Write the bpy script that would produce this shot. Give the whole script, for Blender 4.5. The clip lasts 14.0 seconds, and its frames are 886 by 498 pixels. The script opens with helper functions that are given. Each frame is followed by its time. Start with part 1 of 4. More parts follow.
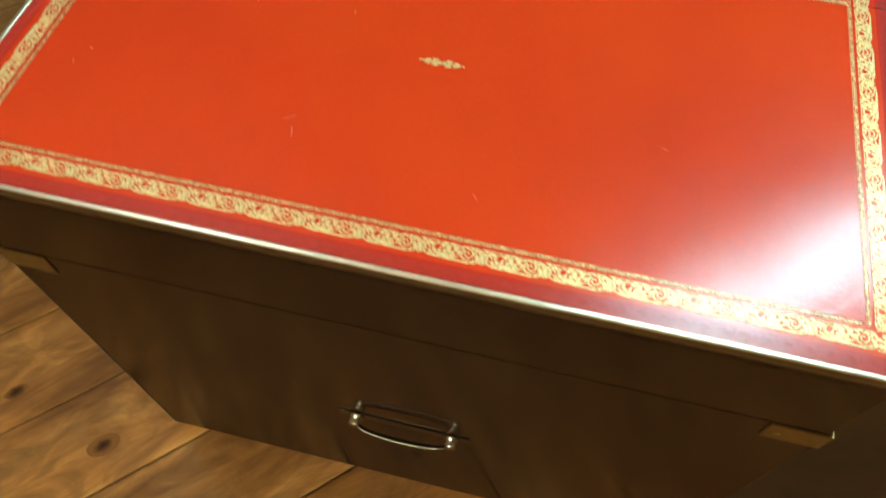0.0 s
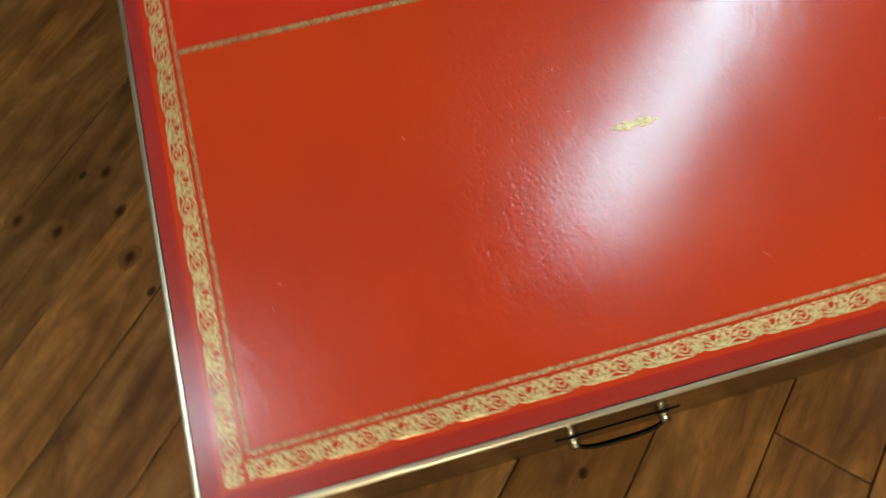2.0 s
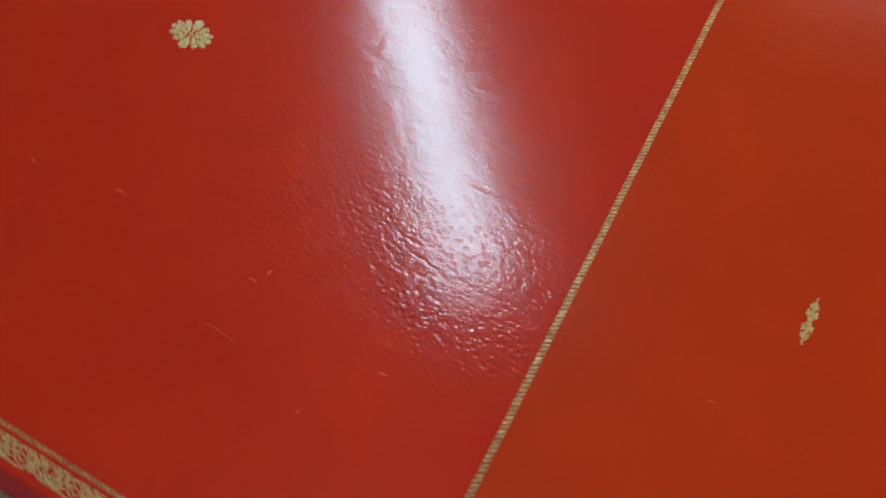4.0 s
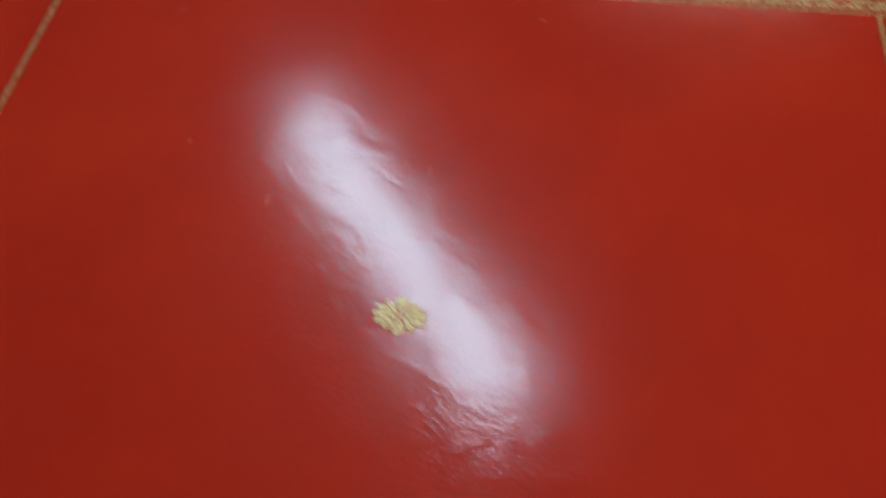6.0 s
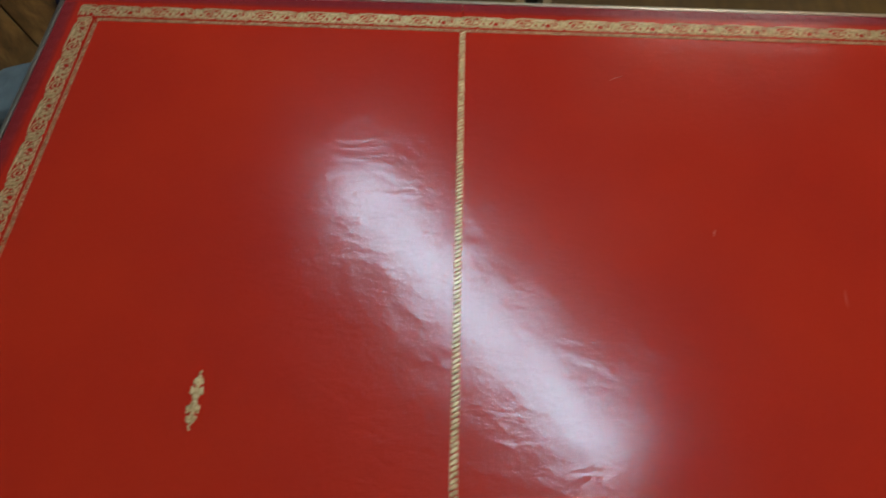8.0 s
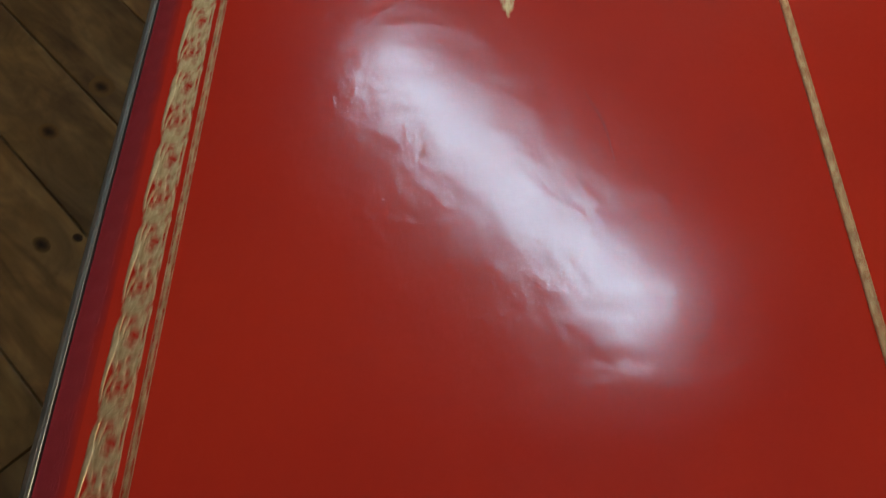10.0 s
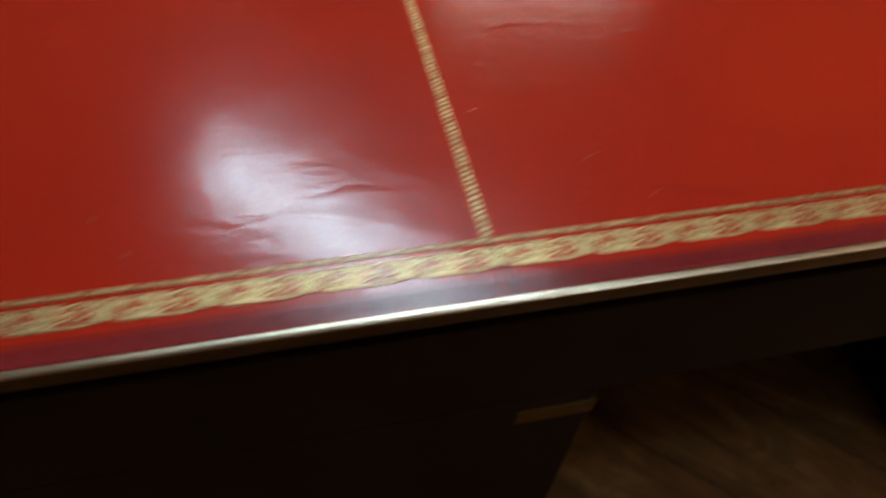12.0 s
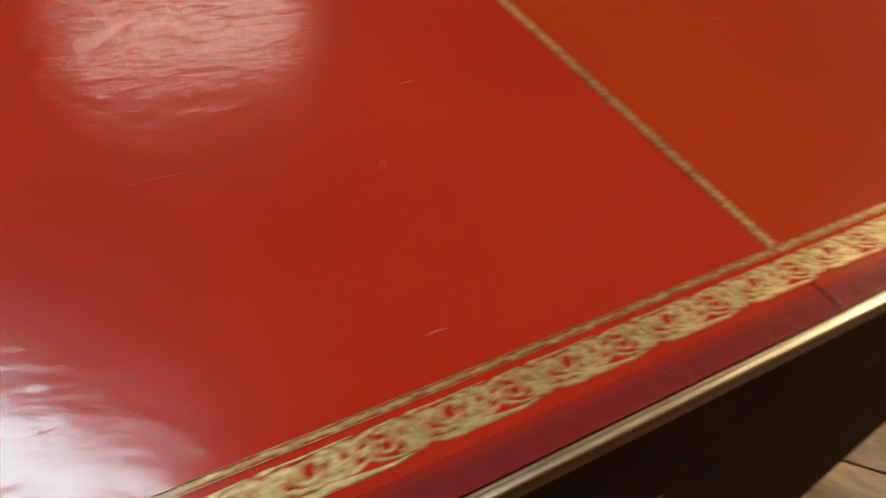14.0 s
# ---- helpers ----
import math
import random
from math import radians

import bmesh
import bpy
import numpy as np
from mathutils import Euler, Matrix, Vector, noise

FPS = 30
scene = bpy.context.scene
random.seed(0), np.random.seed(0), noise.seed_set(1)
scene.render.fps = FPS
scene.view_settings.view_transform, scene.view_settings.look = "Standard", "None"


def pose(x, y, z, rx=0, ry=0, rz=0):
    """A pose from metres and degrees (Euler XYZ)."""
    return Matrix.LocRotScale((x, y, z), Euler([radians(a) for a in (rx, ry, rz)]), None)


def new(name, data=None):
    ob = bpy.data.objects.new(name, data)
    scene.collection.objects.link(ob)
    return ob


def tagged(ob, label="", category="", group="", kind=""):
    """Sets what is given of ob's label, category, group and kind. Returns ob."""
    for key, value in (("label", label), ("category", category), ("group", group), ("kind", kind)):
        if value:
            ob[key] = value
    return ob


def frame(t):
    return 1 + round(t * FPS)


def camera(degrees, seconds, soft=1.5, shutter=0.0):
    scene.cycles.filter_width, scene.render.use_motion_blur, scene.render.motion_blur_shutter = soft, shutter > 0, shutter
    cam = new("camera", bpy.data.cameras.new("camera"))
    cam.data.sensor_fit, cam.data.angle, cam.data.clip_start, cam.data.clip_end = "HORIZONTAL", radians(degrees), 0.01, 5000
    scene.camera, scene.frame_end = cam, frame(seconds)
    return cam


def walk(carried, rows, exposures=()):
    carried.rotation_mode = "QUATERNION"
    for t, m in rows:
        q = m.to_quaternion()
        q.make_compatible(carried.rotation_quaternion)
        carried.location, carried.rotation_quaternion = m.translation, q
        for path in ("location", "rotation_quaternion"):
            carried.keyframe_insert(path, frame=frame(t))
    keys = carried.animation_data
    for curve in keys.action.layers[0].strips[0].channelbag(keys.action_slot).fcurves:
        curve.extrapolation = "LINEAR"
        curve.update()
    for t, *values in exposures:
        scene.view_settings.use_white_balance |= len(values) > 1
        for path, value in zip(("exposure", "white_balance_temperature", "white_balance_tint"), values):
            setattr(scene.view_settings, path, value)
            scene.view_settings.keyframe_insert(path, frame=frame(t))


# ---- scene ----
cam = camera(62.76, 14.0, soft=1.5, shutter=0.5)
PATH = [
    (0.00, pose(1.1373, 0.1160, 1.3006, 30.38, -0.52, 103.53)),
    (0.30, pose(1.0950, 0.0790, 1.3363, 30.09, 0.14, 101.24)),
    (0.50, pose(1.0567, 0.0335, 1.3630, 27.52, 0.12, 97.51)),
    (0.60, pose(1.0428, 0.0056, 1.3709, 22.00, 0.18, 96.17)),
    (0.90, pose(0.9962, -0.0433, 1.3770, 22.40, -0.09, 94.84)),
    (1.00, pose(0.9846, -0.0564, 1.3819, 21.98, -0.17, 94.15)),
    (1.50, pose(0.9459, -0.1546, 1.3729, 20.59, -0.70, 88.64)),
    (2.00, pose(0.9024, -0.2564, 1.3644, 19.35, -0.11, 74.54)),
    (2.40, pose(0.8622, -0.2817, 1.3625, 21.54, 0.37, 64.63)),
    (2.50, pose(0.8606, -0.2811, 1.3654, 23.00, 1.18, 63.03)),
    (3.00, pose(0.6990, -0.3015, 1.3623, 25.26, 1.97, 48.21)),
    (3.20, pose(0.6257, -0.2787, 1.3747, 21.73, 1.47, 45.37)),
    (3.55, pose(0.5408, -0.2845, 1.3733, 21.70, 1.08, 37.93)),
    (3.90, pose(0.4682, -0.2950, 1.3702, 21.88, 0.47, 30.60)),
    (4.25, pose(0.4040, -0.3066, 1.3653, 22.33, -0.17, 23.66)),
    (4.60, pose(0.3443, -0.3156, 1.3589, 23.05, -0.68, 17.41)),
    (4.95, pose(0.2855, -0.3182, 1.3513, 24.01, -0.88, 12.19)),
    (5.30, pose(0.2236, -0.3107, 1.3424, 25.14, -0.66, 8.33)),
    (5.50, pose(0.1853, -0.2912, 1.3354, 27.27, -0.36, 7.80)),
    (5.80, pose(0.1347, -0.2639, 1.3233, 27.66, 0.90, 8.31)),
    (6.00, pose(0.0966, -0.2486, 1.3499, 28.88, 2.37, 7.72)),
    (6.20, pose(0.0457, -0.2219, 1.3607, 29.98, 2.60, 7.88)),
    (6.30, pose(0.0152, -0.2208, 1.3585, 30.82, 2.42, 5.97)),
    (6.40, pose(-0.0153, -0.2197, 1.3564, 31.63, 2.25, 6.50)),
    (6.50, pose(-0.0458, -0.2186, 1.3542, 31.04, 2.07, 6.08)),
    (7.00, pose(-0.2219, -0.2276, 1.3411, 30.81, 2.32, 2.38)),
    (7.10, pose(-0.2528, -0.2348, 1.3381, 31.29, 1.93, 1.59)),
    (7.40, pose(-0.3321, -0.2244, 1.3245, 31.82, 1.38, 1.53)),
    (7.50, pose(-0.3585, -0.2210, 1.3199, 32.26, 1.20, 1.07)),
    (7.60, pose(-0.3827, -0.2051, 1.3132, 31.83, 0.51, 1.54)),
    (7.70, pose(-0.4070, -0.1892, 1.3065, 32.48, -0.19, 1.82)),
    (8.05, pose(-0.4726, -0.1908, 1.2785, 32.18, -1.01, 1.54)),
    (8.40, pose(-0.5315, -0.1994, 1.2452, 31.47, -1.71, 1.06)),
    (8.75, pose(-0.5834, -0.2163, 1.2099, 30.51, -2.31, 0.52)),
    (9.10, pose(-0.6280, -0.2430, 1.1762, 29.49, -2.79, 0.04)),
    (9.45, pose(-0.6653, -0.2810, 1.1474, 28.56, -3.15, -0.24)),
    (9.80, pose(-0.6948, -0.3316, 1.1269, 27.88, -3.35, -0.17)),
    (10.00, pose(-0.6956, -0.3844, 1.1239, 27.88, -2.84, 0.31)),
    (10.50, pose(-0.7016, -0.5136, 1.1264, 27.43, -2.77, 1.54)),
    (11.00, pose(-0.7106, -0.5895, 1.1096, 29.92, -3.08, -0.20)),
    (11.50, pose(-0.6845, -0.6348, 1.1078, 34.78, -3.72, -5.28)),
    (11.70, pose(-0.6530, -0.6472, 1.1115, 35.11, -3.49, -9.58)),
    (12.00, pose(-0.5529, -0.6430, 1.1070, 38.50, -3.50, -12.41)),
    (12.20, pose(-0.4639, -0.6408, 1.1194, 40.15, -2.97, -11.33)),
    (12.50, pose(-0.3421, -0.6277, 1.1270, 40.57, -1.82, -10.43)),
    (12.80, pose(-0.2264, -0.6130, 1.1233, 40.61, -2.32, -9.70)),
    (13.00, pose(-0.1388, -0.5999, 1.1079, 40.54, -3.23, -11.45)),
    (13.20, pose(-0.0668, -0.5886, 1.0974, 40.73, -2.75, -13.40)),
    (13.50, pose(0.0305, -0.5639, 1.0612, 41.40, -1.55, -18.88)),
    (13.60, pose(0.0655, -0.5502, 1.0435, 42.73, -1.92, -21.07)),
    (13.80, pose(0.1302, -0.5140, 1.0193, 41.80, -5.94, -24.43)),
    (14.00, pose(0.1635, -0.5056, 1.0050, 43.99, -8.18, -29.46)),
]
EXPOSURES = [
    (0.0, 1.42, 5960, -21), (0.6, 1.14, 5920, -17), (1.0, 1.02, 5900, -16), (2.0, 0.85, 5860, -13), (3.2, 0.49, 5850, -7), (5.3, 0.14, 5900, 3),
    (7.7, 0.06, 5900, 5), (9.8, 0.15, 5950, 7), (11.3, 0.29, 6200, 6), (12.5, 0.36, 6500, 2), (14.0, 0.46, 6600, -4),
]
walk(cam, PATH, EXPOSURES)

# ---- light ----
world = bpy.data.worlds.new("room_air")
scene.world = world
world.use_nodes = True
world.node_tree.nodes["Background"].inputs[0].default_value = (0.9, 0.85, 0.8, 1)
world.node_tree.nodes["Background"].inputs[1].default_value = 0.02


# ---- materials ----
class Mat:
    """A small builder for node materials."""

    def __init__(self, name, base, rough=0.5, metal=0.0, spec=0.5):
        self.m = bpy.data.materials.new(name)
        self.m.use_nodes = True
        self.t = self.m.node_tree
        self.b = self.t.nodes["Principled BSDF"]
        self.b.inputs["Base Color"].default_value = (*base, 1)
        self.b.inputs["Roughness"].default_value = rough
        self.b.inputs["Metallic"].default_value = metal
        self.b.inputs["Specular IOR Level"].default_value = spec

    def node(self, kind, **sets):
        n = self.t.nodes.new(kind)
        for k, v in sets.items():
            if k in n.inputs:
                n.inputs[k].default_value = v
        return n

    def link(self, a, b):
        self.t.links.new(a, b)

    def coords(self, scale=(1, 1, 1), turn=0.0, space="Object", offset_random=False):
        tc = self.node("ShaderNodeTexCoord")
        mp = self.node("ShaderNodeMapping")
        mp.inputs["Scale"].default_value = scale
        mp.inputs["Rotation"].default_value = (0, 0, turn)
        self.link(tc.outputs[space], mp.inputs["Vector"])
        if offset_random:
            oi = self.node("ShaderNodeObjectInfo")
            mu = self.node("ShaderNodeMath")
            mu.operation = "MULTIPLY"
            mu.inputs[1].default_value = 37.0
            self.link(oi.outputs["Random"], mu.inputs[0])
            cb = self.node("ShaderNodeCombineXYZ")
            for k in range(3):
                self.link(mu.outputs[0], cb.inputs[k])
            self.link(cb.outputs[0], mp.inputs["Location"])
        return mp.outputs["Vector"]

    def noise(self, vec, scale, detail=4, rough=0.55, distortion=0.0):
        n = self.node("ShaderNodeTexNoise", Scale=scale, Detail=detail, Roughness=rough, Distortion=distortion)
        self.link(vec, n.inputs["Vector"])
        return n.outputs["Fac"]

    def ramp(self, fac, stops):
        r = self.node("ShaderNodeValToRGB")
        els = r.color_ramp.elements
        while len(els) < len(stops):
            els.new(0.5)
        for e, (p, c) in zip(els, stops):
            e.position = p
            e.color = (*c, 1) if len(c) == 3 else c
        self.link(fac, r.inputs["Fac"])
        return r.outputs["Color"]

    def mix(self, fac, a, b, blend="MIX"):
        n = self.node("ShaderNodeMix")
        n.data_type = "RGBA"
        n.blend_type = blend
        for sock, val in ((n.inputs[0], fac), (n.inputs[6], a), (n.inputs[7], b)):
            if isinstance(val, (int, float)):
                sock.default_value = val
            elif isinstance(val, tuple):
                sock.default_value = (*val, 1)
            else:
                self.link(val, sock)
        return n.outputs[2]

    def math(self, op, a, b=0.0, c=0.0):
        n = self.node("ShaderNodeMath")
        n.operation = op
        for k, val in enumerate((a, b, c)):
            if isinstance(val, (int, float)):
                n.inputs[k].default_value = val
            else:
                self.link(val, n.inputs[k])
        return n.outputs[0]

    def bump(self, height, strength, distance, before=None):
        n = self.node("ShaderNodeBump", Strength=strength, Distance=distance)
        self.link(height, n.inputs["Height"])
        if before is not None:
            self.link(before, n.inputs["Normal"])
        return n.outputs["Normal"]

    def colour(self, sock):
        self.link(sock, self.b.inputs["Base Color"])

    def rough(self, sock):
        self.link(sock, self.b.inputs["Roughness"])

    def normal(self, sock):
        self.link(sock, self.b.inputs["Normal"])


RIM = 0.0142   # width of the stained rim


def leather(name, base, dark, emboss=False):
    m = Mat(name, base, 0.24, 0.0, 0.11)
    v = m.coords()
    big = m.noise(v, 5.0, 3)
    c = m.mix(m.ramp(big, [(0.3, (0, 0, 0)), (0.7, (1, 1, 1))]), base, dark)
    fine = m.noise(v, 260.0, 2)
    m.colour(m.mix(0.3, c, m.mix(fine, dark, base)))
    # crumpled grain, broad waviness and patches of small dents
    wave = m.noise(v, 9.0, 2, 0.4)
    crease = m.noise(m.coords((0.9, 1.2, 1.0), 0.15), 62.0, 4, 0.6, 0.9)
    pebble = m.node("ShaderNodeTexVoronoi", Scale=150.0)
    m.link(m.coords((1.0, 1.35, 1.0), 0.7), pebble.inputs["Vector"])
    near = m.node("ShaderNodeVectorMath")
    near.operation = "DISTANCE"
    near.inputs[1].default_value = (0.25, -0.345, 0.0)   # a dented, worn patch across the seam
    m.link(m.coords((0.6, 3, 0)), near.inputs[0])
    patch = m.ramp(m.math("ADD", near.outputs["Value"], m.math("MULTIPLY", m.noise(v, 16.0, 3), 0.25)), [(0.25, (1, 1, 1)), (0.44, (0, 0, 0))])
    pits = m.math("MULTIPLY", m.ramp(pebble.outputs["Distance"], [(0.0, (0, 0, 0)), (0.5, (1, 1, 1))]), patch)
    crinkle = m.noise(m.coords((1.0, 1.7, 1.0), 0.4), 26.0, 4, 0.6, 1.0)
    n = m.bump(wave, 1.0, 0.0004)
    n = m.bump(crinkle, 1.0, 0.00030, n)
    n = m.bump(crease, 1.0, 0.00020, n)
    n = m.bump(m.noise(v, 120.0, 3, 0.6, 0.5), 1.0, 0.00012, n)
    n = m.bump(pits, 1.0, 0.00016, n)
    n = m.bump(fine, 0.8, 0.00005, n)
    if emboss:
        # the stain fades into the red along its inner edge
        uv = m.node("ShaderNodeUVMap")
        sep = m.node("ShaderNodeSeparateXYZ")
        m.link(uv.outputs["UV"], sep.inputs[0])
        inner = m.math("ADD", m.math("MULTIPLY", sep.outputs[1], 1 / RIM), m.math("MULTIPLY", m.math("SUBTRACT", m.noise(v, 45.0, 4), 0.5), 0.5))
        stained = m.b.inputs["Base Color"].links[0].from_socket
        along = m.node("ShaderNodeSeparateXYZ")
        place_in_room = m.node("ShaderNodeNewGeometry")
        m.link(place_in_room.outputs["Position"], along.inputs[0])
        worn = m.math("ADD", along.outputs[0], m.math("MULTIPLY", m.math("SUBTRACT", m.noise(v, 30.0, 4), 0.5), 0.4))
        stained = m.mix(m.ramp(worn, [(0.25, (0, 0, 0)), (0.75, (1, 1, 1))]), stained, (0.29, 0.021, 0.014))
        m.colour(m.mix(m.ramp(inner, [(0.62, (0, 0, 0)), (1.0, (1, 1, 1))]), stained, (0.33, 0.0165, 0.008)))
    m.normal(n)
    m.rough(m.ramp(m.noise(v, 14.0, 3), [(0.3, (0.20,) * 3), (0.7, (0.25,) * 3)]))
    # the lacquer is thinner and more rubbed on the end panel and on the stained rim
    sx = m.node("ShaderNodeSeparateXYZ")
    m.link(v, sx.inputs[0])
    rubbed = m.ramp(sx.outputs[0], [(0.36, (0, 0, 0)), (0.56, (1, 1, 1))])
    full, thin = (0.42, 0.34) if emboss else (0.51, 0.34)
    m.link(m.mix(rubbed, (full,) * 3, (thin,) * 3), m.b.inputs["Coat Weight"])
    smear = m.ramp(m.noise(v, 22.0, 4), [(0.3, (0.17 if emboss else 0.105,) * 3), (0.7, (0.21 if emboss else 0.15,) * 3)])
    m.link(m.math("MULTIPLY_ADD", rubbed, 0.045, smear), m.b.inputs["Coat Roughness"])
    m.b.inputs["Coat IOR"].default_value = 1.5
    m.link(n, m.b.inputs["Coat Normal"])
    return m.m


RED = leather("red_leather", (0.47, 0.0240, 0.0076), (0.39, 0.0165, 0.0072))
# same leather; the brightly exposed end's orange shift is put into the colour
RED_EAST = leather("faded_red_leather", (0.455, 0.0350, 0.0062), (0.385, 0.0245, 0.0060))
BURGUNDY = leather("burgundy_leather", (0.27, 0.022, 0.0235), (0.18, 0.015, 0.017), emboss=True)


def gilt(name="gilt_tooling", worn=False, rough=0.47):
    m = Mat(name, (0.6, 0.42, 0.19), rough, 0.8)
    v = m.coords()
    g = m.noise(v, 420.0, 3)
    m.colour(m.ramp(g, [(0.32, (0.34, 0.18, 0.065)), (0.5, (0.58, 0.38, 0.17)), (0.74, (0.78, 0.56, 0.30))]))
    if worn:
        rub = m.ramp(m.noise(v, 110.0, 4), [(0.40, (0.5, 0.5, 0.5)), (0.58, (0, 0, 0))])
        base = m.b.inputs["Base Color"].links[0].from_socket
        m.colour(m.mix(rub, base, (0.24, 0.08, 0.025)))
    m.normal(m.bump(m.noise(v, 500.0, 2), 0.7, 0.0003))
    m.b.inputs["Coat Weight"].default_value = 0.2 if rough < 0.5 else 0.0
    m.b.inputs["Coat Roughness"].default_value = 0.2
    return m.m


GOLD = gilt()
GOLD_WORN = gilt("worn_gilt", True)
GOLD_DULL = gilt("dull_gilt", False, 0.53)


def brass(name, base, rough):
    m = Mat(name, base, rough, 1.0)
    v = m.coords((1, 1, 1))
    g = m.noise(v, 30.0, 5, 0.65)
    m.colour(m.ramp(g, [(0.25, tuple(k * 0.88 for k in base)), (0.6, base)]))
    m.rough(m.ramp(m.noise(v, 90.0, 4), [(0.3, (rough * 0.9,) * 3), (0.7, (min(1, rough * 1.15),) * 3)]))
    m.normal(m.bump(m.noise(v, 400.0, 2), 0.05, 0.00004))
    return m.m


BRASS_EDGE = brass("brass_edge", (0.69, 0.57, 0.42), 0.31)
BRASS_STRAP = brass("brass_strap", (0.20, 0.13, 0.045), 0.42)
# darker copy of the edge brass, the unlit side's shade in its colour
BRASS_SIDE_SHADED = brass("brass_side", (0.17, 0.13, 0.075), 0.34)
BRASS_GREY = brass("greyed_brass", (0.46, 0.43, 0.37), 0.34)
GRIME = Mat("groove_grime", (0.012, 0.007, 0.006), 0.8).m
TARNISH = brass("tarnished_brass", (0.035, 0.03, 0.024), 0.24)
BRASS_POST = brass("rubbed_brass", (0.30, 0.27, 0.22), 0.2)


def mahogany():
    m = Mat("dark_mahogany", (0.05, 0.02, 0.01), 0.3, 0.0, 0.08)
    v = m.coords((1.0, 9.0, 9.0))
    g = m.noise(v, 9.0, 6, 0.6, 0.4)
    big = m.noise(m.coords(), 4.0, 3)
    c = m.ramp(g, [(0.3, (0.006, 0.0022, 0.001)), (0.55, (0.015, 0.0055, 0.0023)), (0.75, (0.028, 0.011, 0.0045))])
    m.colour(m.mix(m.ramp(big, [(0.35, (0, 0, 0)), (0.7, (0.5, 0.5, 0.5))]), c, (0.008, 0.0035, 0.002)))
    m.rough(m.ramp(m.noise(m.coords(), 12.0, 4), [(0.3, (0.10,) * 3), (0.7, (0.18,) * 3)]))
    m.normal(m.bump(g, 0.15, 0.0004))
    return m.m


WOOD = mahogany()


def plain(name, base, rough, scale=6.0, vary=0.12, bump=0.001):
    m = Mat(name, base, rough)
    v = m.coords()
    g = m.noise(v, scale, 6, 0.6)
    m.colour(m.ramp(g, [(0.3, tuple(k * (1 - vary) for k in base)), (0.7, base)]))
    m.normal(m.bump(m.noise(v, scale * 20, 4), 0.3, bump))
    return m.m


def pine(name, tones, rough=0.42, stretch=(0.8, 5.0, 5.0)):
    """Old waxed boards: long grain, tone by board, knots and grime."""
    m = Mat(name, tones[1], rough)
    v = m.coords(stretch, offset_random=True)
    g = m.noise(v, 2.6, 6, 0.6, 1.6)
    c = m.ramp(g, [(0.28, tones[0]), (0.5, tones[1]), (0.72, tones[2])])
    fineg = m.noise(m.coords((4.0, 90.0, 90.0), offset_random=True), 3.0, 4)
    c = m.mix(m.ramp(fineg, [(0.35, (0.05, 0.05, 0.05)), (0.55, (0, 0, 0))]), c, tones[0])
    cloud = m.noise(m.coords((1.0, 2.2, 1.0), offset_random=True), 7.0, 5, 0.6, 1.2)
    c = m.mix(m.ramp(cloud, [(0.4, (0.55, 0.55, 0.55)), (0.62, (0, 0, 0))]), c, tones[0])
    oi = m.node("ShaderNodeObjectInfo")
    tone = m.ramp(oi.outputs["Random"], [(0.0, (0.70, 0.70, 0.70)), (0.5, (1.05, 1.04, 1.0)), (1.0, (0.88, 0.82, 0.74))])
    c = m.mix(1.0, c, tone, "MULTIPLY")
    # knots
    kv = m.coords((1.6, 6.5, 6.5), offset_random=True)
    vo = m.node("ShaderNodeTexVoronoi", Scale=1.5, Randomness=1.0)
    m.link(kv, vo.inputs["Vector"])
    knot = m.ramp(vo.outputs["Distance"], [(0.07, (1, 1, 1)), (0.15, (0.4, 0.4, 0.4)), (0.3, (0, 0, 0))])
    c = m.mix(knot, c, tuple(k * 0.28 for k in tones[0]))
    stain = m.ramp(m.noise(m.coords(), 2.6, 5), [(0.45, (0, 0, 0)), (0.75, (0.65, 0.65, 0.65))])
    c = m.mix(stain, c, tuple(k * 0.5 for k in tones[0]))
    m.colour(c)
    m.rough(m.ramp(m.noise(m.coords(), 7.0, 5), [(0.3, (rough * 0.75,) * 3), (0.7, (rough * 1.35,) * 3)]))
    n = m.bump(g, 0.3, 0.002)
    m.normal(m.bump(fineg, 0.3, 0.0006, n))
    return m.m


BOARD = pine("waxed_pine_boards", ((0.088, 0.033, 0.0088), (0.265, 0.118, 0.031), (0.39, 0.203, 0.066)), 0.5)
BOARD.node_tree.nodes["Principled BSDF"].inputs["Specular IOR Level"].default_value = 0.22


def knot_wood():
    m = Mat("pine_knot", (0.05, 0.02, 0.008), 0.6, 0.0, 0.12)
    v = m.coords()
    ln = m.node("ShaderNodeVectorMath")
    ln.operation = "LENGTH"
    m.link(m.coords((1.0, 1.5, 0.0)), ln.inputs[0])
    d = m.math("ADD", m.math("MULTIPLY", ln.outputs["Value"], 38.0), m.math("MULTIPLY", m.noise(v, 90.0, 3), 0.5))
    m.colour(m.ramp(d, [(0.25, (0.012, 0.005, 0.003)), (0.6, (0.05, 0.018, 0.006)), (1.0, (0.14, 0.06, 0.017))]))
    return m.m


KNOT = knot_wood()
CUPBOARD = pine("oak_veneer", ((0.08, 0.033, 0.005), (0.125, 0.055, 0.009), (0.17, 0.08, 0.014)), 0.5, (14.0, 1.2, 14.0))
CUPBOARD.node_tree.nodes["Principled BSDF"].inputs["Specular IOR Level"].default_value = 0.12
PALE = pine("pale_pine_edge", ((0.22, 0.11, 0.03), (0.33, 0.18, 0.055), (0.40, 0.24, 0.09)), 0.5)
POLE = pine("weathered_pole", ((0.09, 0.062, 0.032), (0.15, 0.11, 0.06), (0.20, 0.15, 0.085)), 0.6)
ORANGE_PINE = pine("orange_pine", ((0.20, 0.08, 0.012), (0.30, 0.13, 0.02), (0.36, 0.17, 0.03)), 0.5)
